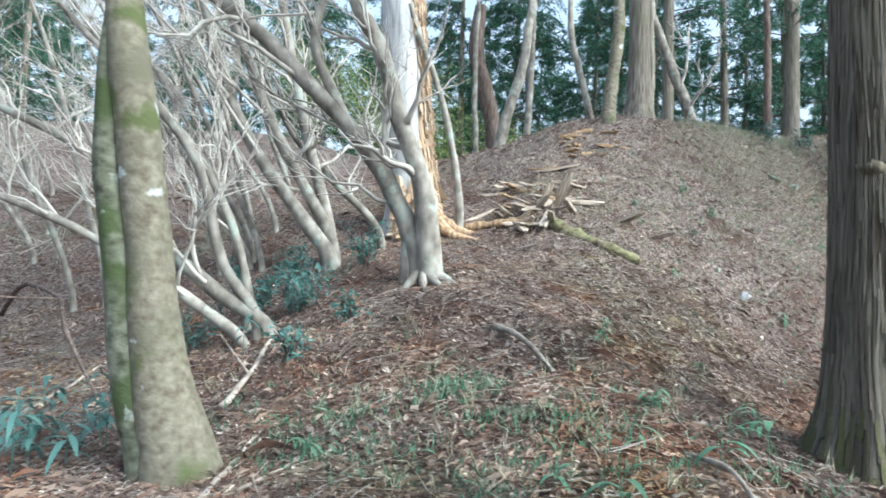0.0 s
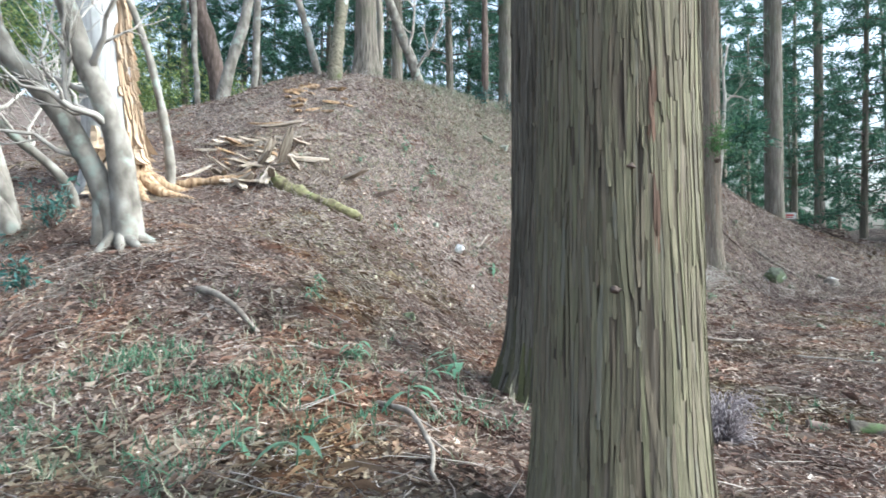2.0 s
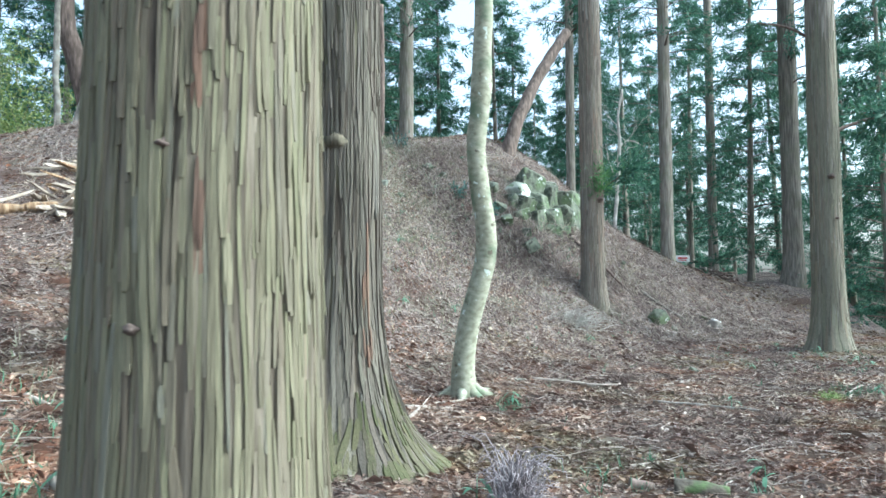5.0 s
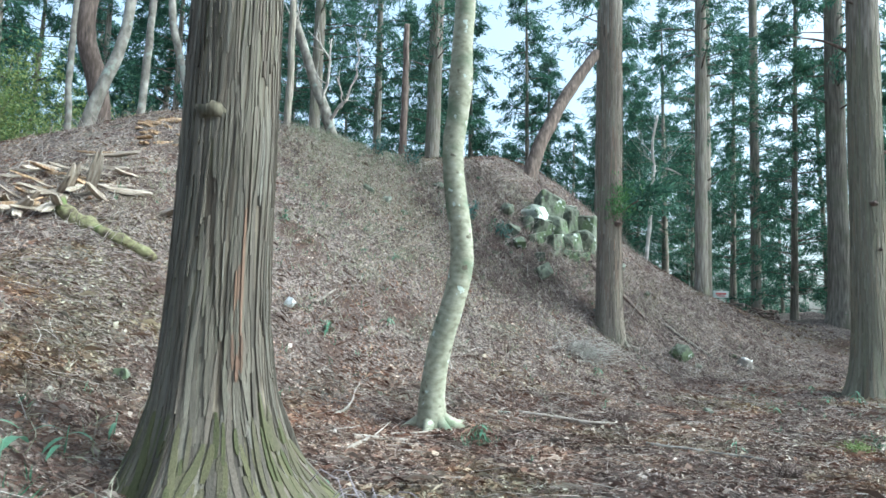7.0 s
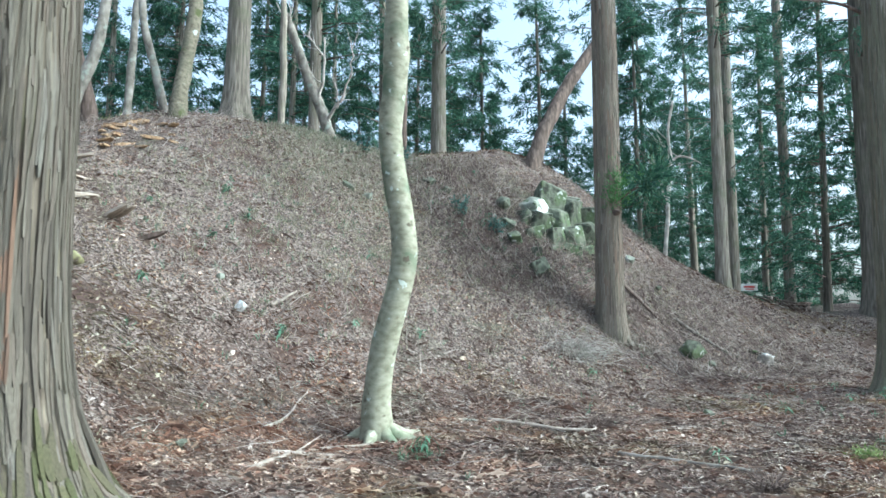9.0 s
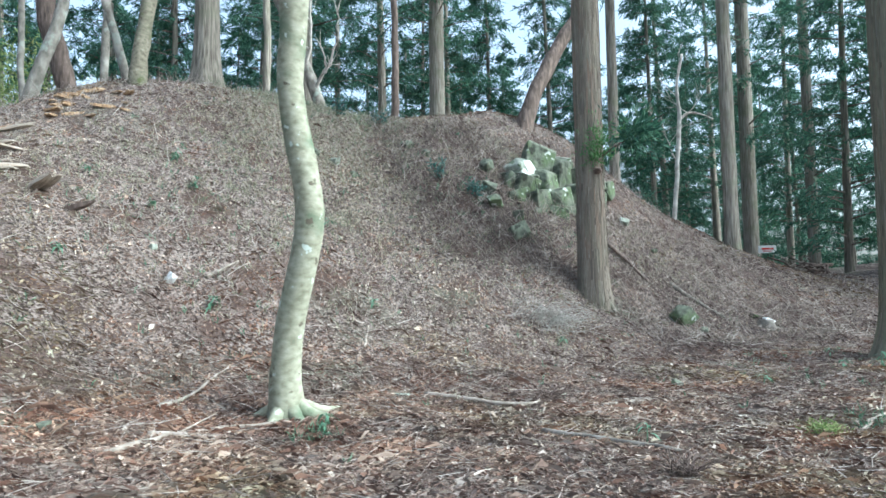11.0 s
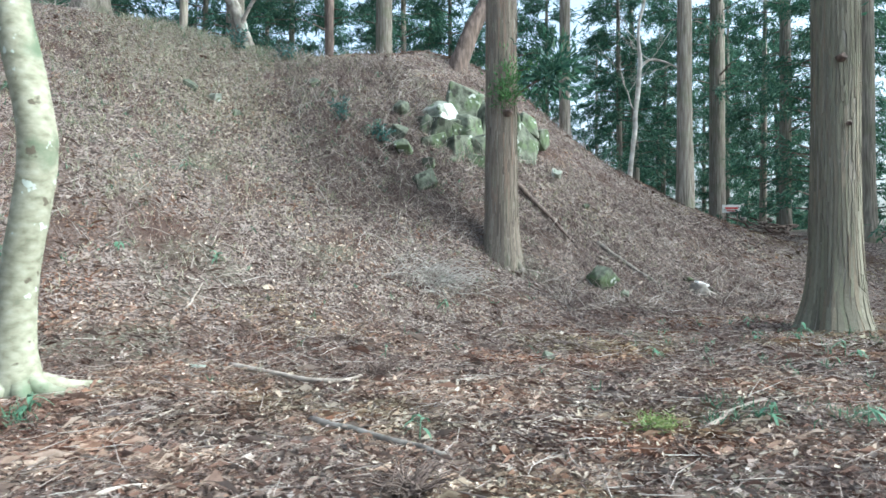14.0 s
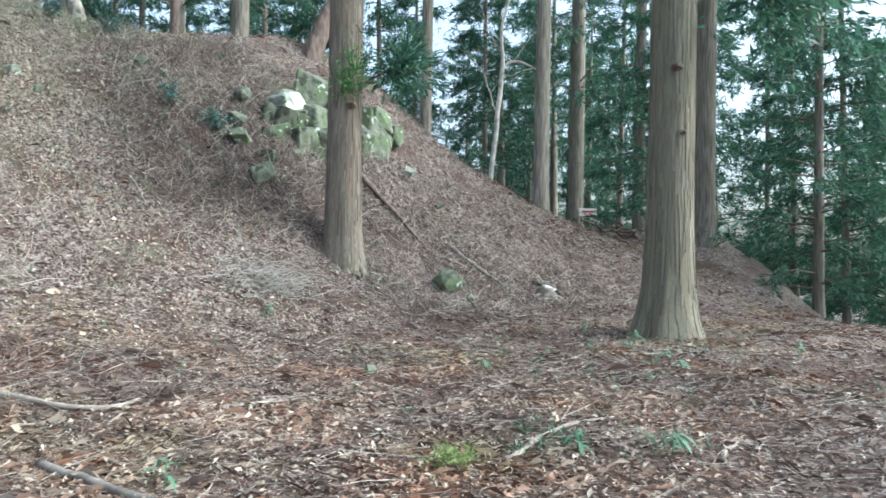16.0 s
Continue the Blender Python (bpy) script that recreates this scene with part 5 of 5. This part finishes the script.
for k, (x, y, n, big) in enumerate([(28.0, 16.6, 26, 1.5), (26.6, 15.6, 20, 1.2)]):
    g = np.random.default_rng(60 + k)
    z = gz(x, y)
    heap = thing("brush_pile", (x, y, z), "pile of dead branches and roots at the wood's edge", "brush", "brush piles")
    for m in range(n):
        a, e = g.uniform(0, np.pi), g.uniform(-0.15, 0.35)
        l = big * g.uniform(0.5, 1.1)
        c = np.array([g.normal(0, 0.5), g.normal(0, 0.25), 0.12 + 0.5 * g.random()])
        s = np.linspace(-0.5, 0.5, 7)[:, None]
        p = c + s * l * np.array([np.cos(a), np.sin(a) * 0.6, e]) + g.normal(0, 0.03, (7, 3))
        hh = Heap()
        hh.add(*tube(p, np.linspace(0.05, 0.015, 7) * g.uniform(0.5, 1.3), 6, 0.2, m, 7.0))
        part("branch", hh.mesh("branch", DARK_BARK if m % 3 else STICK), heap)

# sprays of dead twigs on the ground
def twig_bush(x, y, n, reach, high, label, seed, material=None, squash=0.6, span=(-2.9, 0.2)):
    spray = thing("dead_twig_bush", (x, y, gz(x, y)), label, "dead bush", "dead twig bushes")
    g = np.random.default_rng(seed)
    h = Heap()
    for k in range(n):
        a = g.uniform(*span)
        l = reach * g.uniform(0.35, 1.0)
        s = np.linspace(0, 1, 6)
        px, py = np.cos(a) * l * s + g.normal(0, 0.22 * reach), np.sin(a) * squash * l * s + g.normal(0, 0.11 * reach)
        floor_z = ground_z(x + px, y + py) - gz(x, y)
        p = np.stack([px, py, floor_z + 0.02 + (high * g.random() + 0.1) * np.sin(s * 2.2) * l], 1) + g.normal(0, 0.02, (6, 3)) * s[:, None]
        h.add(*tube(p, np.linspace(0.006, 0.002, 6), 4))
    tagged(part("twig_spray", h.mesh("twig_spray", material or TWIGS), spray), kind="stuff")


MAUVE = surface("grey-mauve dead twigs", [(0.15, 0.125, 0.13), (0.24, 0.21, 0.22), (0.34, 0.31, 0.32)], scale=6, bump=0.0)
twig_bush(13.2, 10.75, 110, 1.1, 0.5, "low spray of pale grey dead twigs", 77)
twig_bush(4.86, 3.52, 300, 0.27, 1.7, "small tangled clump of grey-mauve dead twigs", 78, MAUVE, 1.0, (0, 6.28))
twig_bush(10.05, 4.55, 120, 0.3, 0.5, "small dark tangle of dead twigs on the leaves", 79, DARK_BARK, 1.0, (0, 6.28))
twig_bush(11.1, 7.75, 90, 0.3, 0.6, "small dark tangle of dead twigs beside a stick", 80, DARK_BARK, 1.0, (0, 6.28))
stick([(6.50, 3.50), (6.65, 3.38), (6.80, 3.22)], 0.075, "dark rotten log chunk with moss on top", DARK_MOSS, "rotten_log", "rotting logs", seed=451, rough=0.6)
stick([(6.28, 3.75), (6.42, 3.62)], 0.055, "dark rotten log chunk lying on the leaves", DARK_BARK, "rotten_log", "rotting logs", seed=452, rough=0.6)


# ---- plants ----
def broad_plant(x, y, n, length, label, seed, high=0.25, name="bamboo_grass", material=None):
    """A few long pointed leaves on a thin stem."""
    g = np.random.default_rng(seed)
    t = thing(name, (x, y, gz(x, y)), label, "plant", "green plants")
    h = Heap()
    h.add(*tube(np.array([(0, 0, -0.03), (0.01, 0, high * 0.5), (0.02, 0.01, high)]), [0.006, 0.005, 0.003], 5))
    stem = part("plant_stem", h.mesh("plant_stem", material or GREEN), t)
    for k in range(n):
        a, up = g.uniform(0, 2 * np.pi), g.uniform(0.1, 0.9)
        l, w = length * g.uniform(0.6, 1.15), length * g.uniform(0.13, 0.2)
        s = np.linspace(0, 1, 6)
        way = np.array([np.cos(a), np.sin(a), 0])
        side = np.array([-np.sin(a), np.cos(a), 0])
        mid = np.array([0.01, 0, high * g.uniform(0.35, 1)]) + way * (l * s)[:, None] * (1 - 0.25 * up) + np.array([0, 0, 1]) * (l * (up * s - 0.75 * s * s))[:, None]
        half = w / 2 * np.sin(np.pi * np.clip(s * 0.93 + 0.05, 0, 1)) ** 0.8
        v = np.stack([mid - side * half[:, None] + np.array([0, 0, 0.12]) * half[:, None], mid, mid + side * half[:, None] + np.array([0, 0, 0.12]) * half[:, None]], 1).reshape(-1, 3)
        i, j = np.meshgrid(np.arange(5), np.arange(2), indexing="ij")
        part("leaf", mesh_of("leaf", v, np.stack([i * 3 + j, i * 3 + j + 1, (i + 1) * 3 + j + 1, (i + 1) * 3 + j], -1).reshape(-1, 4), material or GREEN), stem)
    return t


PLANTS = [(-0.08, 4.97, 5, 0.2), (2.69, 5.33, 5, 0.16), (3.02, 7.26, 7, 0.2), (3.25, 4.7, 3, 0.36), (3.11, 4.96, 3, 0.26), (2.43, 3.97, 4, 0.28), (1.5, 3.35, 5, 0.24), (2.61, 5.22, 6, 0.16),
          (4.71, 3.73, 4, 0.22), (7.3, 3.21, 5, 0.2), (1.32, 3.83, 5, 0.2), (3.61, 5.33, 4, 0.26), (5.2, 5.0, 5, 0.2), (3.98, 5.99, 3, 0.2), (7.59, 12.8, 7, 0.2), (7.59, 10.51, 6, 0.16), (8.1, 7.1, 8, 0.2),
          (7.33, 13.49, 6, 0.2), (16.4, 6.28, 6, 0.2), (17.3, 7.5, 5, 0.2), (17.26, 8.34, 5, 0.2), (13.38, 4.12, 6, 0.22), (11.46, 8.4, 4, 0.14), (17.92, 5.55, 6, 0.2), (10.53, 5.44, 5, 0.2), (2.0, 4.2, 4, 0.18), (0.6, 4.5, 4, 0.18)]
for k, (x, y, n, l) in enumerate(PLANTS):
    broad_plant(x, y, n, l, "small plant with a few long pointed green leaves", 500 + k, 0.08 + 0.5 * l)

SLOPE_PLANTS = [(5.99, 12.77), (7.56, 12.72), (5.69, 10.67), (6.91, 12.13), (7.34, 13.39), (14.27, 15.98), (13.35, 14.2), (8.78, 10.8), (7.51, 10.43), (9.75, 12.42), (9.98, 10.81), (10.29, 13.22), (13.7, 14.45), (13.12, 10.18), (16.56, 7.65), (16.71, 7.15), (16.19, 6.0), (14.55, 7.47), (13.02, 4.62), (2.83, 6.88), (2.61, 5.26)]
for k, (x, y) in enumerate(SLOPE_PLANTS):
    broad_plant(x, y, 9, 0.2, "low tuft of long green leaves among dead leaves", 540 + k, 0.14)
for k in range(15):
    g = random.Random(820 + k)
    broad_plant(-1.85 + g.uniform(-0.55, 0.6), 5.55 + g.uniform(-0.5, 0.5), 9, g.uniform(0.22, 0.32), "bamboo grass with long blue-green leaves", 570 + k, g.uniform(0.25, 0.6), material=BLUE_GREEN)
for k in range(12):
    g = random.Random(850 + k)
    broad_plant(-0.9 + g.uniform(-0.7, 0.7), 9.2 + g.uniform(-1.4, 1.4), 8, g.uniform(0.18, 0.28), "bamboo grass with long blue-green leaves", 590 + k, g.uniform(0.2, 0.5), material=BLUE_GREEN)


def shrub(x, y, high, n, seed, label="leafy evergreen shrub with blue-green leaves", leaf=0.09, material=None):
    g = np.random.default_rng(seed)
    t = thing("shrub", (x, y, gz(x, y)), label, "shrub", "evergreen shrubs")
    h = Heap()
    rts, wys = [], []
    for k in range(9):
        a, l = g.uniform(0, 2 * np.pi), high * g.uniform(0.6, 1.1)
        s = np.linspace(0, 1, 6)
        p = np.stack([np.cos(a) * 0.5 * l * s**1.3, np.sin(a) * 0.5 * l * s**1.3, l * s * 0.9], 1) + g.normal(0, 0.02, (6, 3))
        h.add(*tube(p, np.linspace(0.011, 0.004, 6), 5))
        c = g.uniform(0.3, 1, n // 9)
        rts.append(np.stack([np.interp(c, s, p[:, q]) for q in range(3)], 1) + g.normal(0, 0.05 if high < 1 else 0.12 * high, (n // 9, 3)))
        wys.append(g.normal(0, 1, (n // 9, 3)) + np.array([0, 0, 0.2]))
    part("shrub_stem", h.mesh("shrub_stem", DARK_BARK), t)
    r, w = np.concatenate(rts), np.concatenate(wys)
    v, f = blades(r, w, leaf * g.uniform(0.6, 1.4, len(r)), leaf * 0.28 * g.uniform(0.7, 1.3, len(r)))
    tagged(part("foliage", mesh_of("foliage", v, f, material or BLUE_GREEN, False), t), kind="stuff")
    return t


for k, (x, y, hgt, n) in enumerate([(-0.45, 10.2, 0.8, 300), (-0.9, 9.4, 0.8, 300), (-0.25, 9.0, 0.6, 200), (-0.3, 7.4, 0.4, 120), (0.6, 10.6, 0.7, 220), (-1.5, 8.6, 0.5, 150), (0.3, 8.2, 0.35, 100),
                                   (11.2, 16.3, 0.5, 160), (12.2, 16.2, 0.5, 160), (13.6, 13.9, 0.5, 140), (15.0, 11.9, 0.4, 120), (12.9, 14.3, 0.5, 140)]):
    shrub(x, y, hgt, int(n * 1.1), 600 + k, leaf=0.11)

# yellow-green bushes beyond the brow
for k, (x, y, hgt) in enumerate([(2.2, 26.0, 4.2), (3.6, 27.5, 4.2), (-0.5, 27.0, 4.5), (6.4, 25.5, 2.2), (4.4, 26.5, 2.4)]):
    shrub(x, y, hgt, 3600 if hgt > 3 else 1500, 640 + k, "tall leafy bush with yellow-green leaves", 0.17, LIGHT_LEAF)

# bright moss-like cedar sprig on the leaves
sprig = thing("cedar_sprig", (12.17, 4.9, gz(12.17, 4.9)), "fallen bright green cedar sprig on the leaves", "sprig")
r = rng.normal(0, 0.07, (260, 3)) * np.array([1.2, 1, 0.5]) + np.array([0, 0, 0.05])
v, f = blades(r, rng.normal(0, 1, (260, 3)) * np.array([1, 1, 0.5]) + np.array([0, 0, 0.4]), rng.uniform(0.05, 0.1, 260), rng.uniform(0.008, 0.016, 260))
tagged(part("needle_spray", mesh_of("needle_spray", v, f, LIGHT_LEAF, False), sprig), kind="stuff")


def tufts(name, spots, material, label, length, per, wide=0.006):
    xs = np.concatenate([rng.normal(x, s, n) for x, y, s, n in spots])
    ys = np.concatenate([rng.normal(y, s, n) for x, y, s, n in spots])
    n = len(xs) * per
    root = np.repeat(np.stack([xs, ys, ground_z(xs, ys)], 1), per, 0) + rng.normal(0, 0.02, (n, 3)) * np.array([1, 1, 0])
    v, f = blades(root, rng.normal(0, 0.5, (n, 3)) + np.array([0, 0, 0.8]), length * rng.uniform(0.4, 1.2, n), wide * rng.uniform(0.6, 1.4, n), 0.3)
    return tagged(new(name, mesh_of(name, v, f, material, False)), label, "grass", kind="stuff")


tufts("grass", [(0.94, 5.76, 0.14, 40), (0.16, 5.54, 0.2, 34), (1.73, 4.68, 0.15, 22), (-0.01, 4.93, 0.2, 26), (1.82, 3.88, 0.2, 20), (1.03, 3.9, 0.2, 24), (1.16, 5.02, 0.2, 20), (1.2, 5.7, 0.14, 34), (2.2, 4.6, 0.5, 36), (3.0, 4.2, 0.5, 30), (0.5, 4.6, 0.5, 40), (2.0, 5.6, 0.7, 40), (-0.5, 6.2, 0.4, 40),
                (7.95, 7.0, 0.12, 22), (12.9, 4.9, 0.2, 18), (13.5, 4.4, 0.25, 14), (6.5, 3.6, 0.4, 20), (16, 6.5, 0.8, 20), (7.5, 12.5, 1.2, 50), (11.5, 9.5, 2.5, 40), (6.5, 11.3, 1.0, 40), (9.5, 13.5, 1.2, 50), (12.6, 14.2, 0.8, 40), (15.2, 13.2, 0.6, 40), (16.5, 8.0, 1.2, 30), (9.8, 16.4, 0.5, 60), (11.2, 16.6, 0.5, 70), (12.2, 16.7, 0.4, 60), (13.2, 14.2, 0.7, 50)], GREEN, "thin tufts of pale green grass on the forest floor", 0.15, 6, 0.010)
# real dry grass; the thick spots high on the slope also paint its sunlight
tufts("dry_grass", [(8.6, 13.5, 1.0, 180), (9.6, 15.0, 0.8, 240), (7.5, 12.0, 1.2, 120), (11.8, 14.4, 1.0, 160), (9.8, 11.8, 1.2, 120), (14.0, 12.2, 1.0, 80), (17.5, 13.0, 1.0, 100), (6.4, 13.2, 0.7, 90), (9.8, 15.8, 0.6, 90), (11.0, 16.4, 0.7, 120), (12.2, 16.4, 0.7, 120), (13.4, 16.4, 0.8, 100), (8.0, 14.0, 0.8, 80), (9.2, 13.2, 1.2, 260), (10.6, 14.6, 0.9, 240), (11.5, 12.8, 0.9, 120), (1.5, 4.2, 0.9, 90), (3.2, 5.6, 0.8, 60), (5.6, 12.8, 0.6, 50), (15.9, 13.4, 0.8, 90), (15.3, 14.2, 0.7, 110), (16.6, 14.6, 0.5, 80), (13.0, 11.4, 1.0, 50), (18.5, 13, 1.2, 60), (14.6, 15.5, 1.0, 60), (0.5, 6.5, 0.8, 50), (9.4, 16.2, 0.4, 130), (10.5, 16.5, 0.4, 150), (11.5, 16.7, 0.4, 150), (12.4, 16.8, 0.4, 120)], DRY_GRASS, "dry yellowed grass on the bank", 0.2, 5, 0.009)


def fronds(n, box, per, label, seed):
    """Fallen cedar sprays, brown and fuzzy, lying on the leaves."""
    g = np.random.default_rng(seed)
    x, y = g.uniform(box[0], box[1], n), g.uniform(box[2], box[3], n)
    a = np.repeat(g.uniform(0, 2 * np.pi, n), per)
    k = g.uniform(0, 1, n * per)
    l = np.repeat(g.uniform(0.15, 0.4, n), per)
    px, py = np.repeat(x, per) + np.cos(a) * l * k, np.repeat(y, per) + np.sin(a) * l * k
    root = np.stack([px, py, ground_z(px, py) + g.uniform(0.01, 0.06, n * per)], 1)
    way = np.stack([np.cos(a), np.sin(a), np.zeros(n * per)], 1) + g.normal(0, 0.8, (n * per, 3)) * np.array([1, 1, 0.6])
    v, f = blades(root, way, g.uniform(0.025, 0.10, n * per), g.uniform(0.003, 0.006, n * per))
    return tagged(new("dead_fronds", mesh_of("dead_fronds", v, f, FROND, False)), label, "fronds", kind="stuff")


fronds(1100, (-2, 17, 1.8, 10.5), 60, "brown dried cedar fronds on the leaves", 91)
fronds(900, (0, 21, 8, 16.5), 45, "brown dried cedar fronds on the bank", 92)


# ---- twigs strewn about ----
def strewn(name, n, box, lengths, radius, up, label, material, seed):
    g = np.random.default_rng(seed)
    x, y = g.uniform(box[0], box[1], n), g.uniform(box[2], box[3], n)
    a, l = g.uniform(0, 2 * np.pi, n), g.uniform(*lengths, n) * g.uniform(0.5, 1, n)
    nor = normals_at(x, y)
    way = np.stack([np.cos(a), np.sin(a), np.zeros(n)], 1)
    way -= nor * (way * nor).sum(1)[:, None]
    way += np.array([0, 0, 1.0]) * np.abs(g.normal(0, up, n))[:, None]
    way /= np.linalg.norm(way, axis=1)[:, None]
    side = np.cross(way, nor)
    side /= np.linalg.norm(side, axis=1)[:, None] + 1e-9
    top = np.cross(side, way)
    root = np.stack([x, y, ground_z(x, y) + 0.018], 1)
    bend = g.normal(0, 0.07, n) * l
    r = radius * g.uniform(0.5, 1.6, n)
    rings = []
    for s, k in ((0.0, 1.0), (0.5, 0.8), (1.0, 0.35)):
        c = root + way * (l * s)[:, None] + side * (bend * 4 * s * (1 - s))[:, None]
        for b in (0, 2.09, 4.19):
            rings.append(c + (side * math.cos(b) + top * math.sin(b)) * (r * k)[:, None])
    v = np.stack(rings, 1).reshape(-1, 3)
    base = np.arange(n)[:, None, None] * 9
    q = np.array([[i * 3 + j, i * 3 + (j + 1) % 3, i * 3 + 3 + (j + 1) % 3, i * 3 + 3 + j] for i in (0, 1) for j in range(3)])
    return tagged(new(name, mesh_of(name, v, (base + q[None]).reshape(-1, 4), material)), label, "twigs", kind="stuff")


TWIG_MIX = leafy("strewn twigs", [(0.16, 0.125, 0.11), (0.25, 0.205, 0.18), (0.36, 0.31, 0.275), (0.11, 0.08, 0.07), (0.45, 0.41, 0.37), (0.2, 0.16, 0.14)], 0.85, 0.0)
strewn("fallen_twigs", 9000, (-6, 24, -1, 17), (0.12, 0.6), 0.004, 0.12, "thin pale twigs strewn over the leaves", TWIG_MIX, 81)
strewn("fallen_twigs", 3500, (0, 16, 2.5, 9.5), (0.15, 0.7), 0.004, 0.10, "thin pale twigs strewn over the leaves", TWIG_MIX, 82)
strewn("dry_stalks", 9000, (3, 21, 10.5, 17), (0.12, 0.5), 0.004, 0.9, "dry upright stalks and brush on the bank", TWIG_MIX, 83)
strewn("gully_brush", 1800, (12.0, 15.0, 12.2, 16.8), (0.15, 0.6), 0.005, 0.7, "dark dead brush standing in the gully", DARK_BARK, 84)
strewn("gully_brush", 1500, (11.8, 15.2, 12.0, 16.9), (0.15, 0.7), 0.006, 0.8, "pale dead stalks standing in the gully", TWIG_MIX, 85)
strewn("bank_brush", 1800, (15.3, 22, 10.2, 14.4), (0.15, 0.6), 0.006, 0.5, "dead stalks and twigs on the shaded bank", TWIG_MIX, 86)
strewn("bank_brush", 1200, (15.3, 22, 10.2, 14.4), (0.15, 0.6), 0.006, 0.5, "dark dead brush on the shaded bank", DARK_BARK, 87)
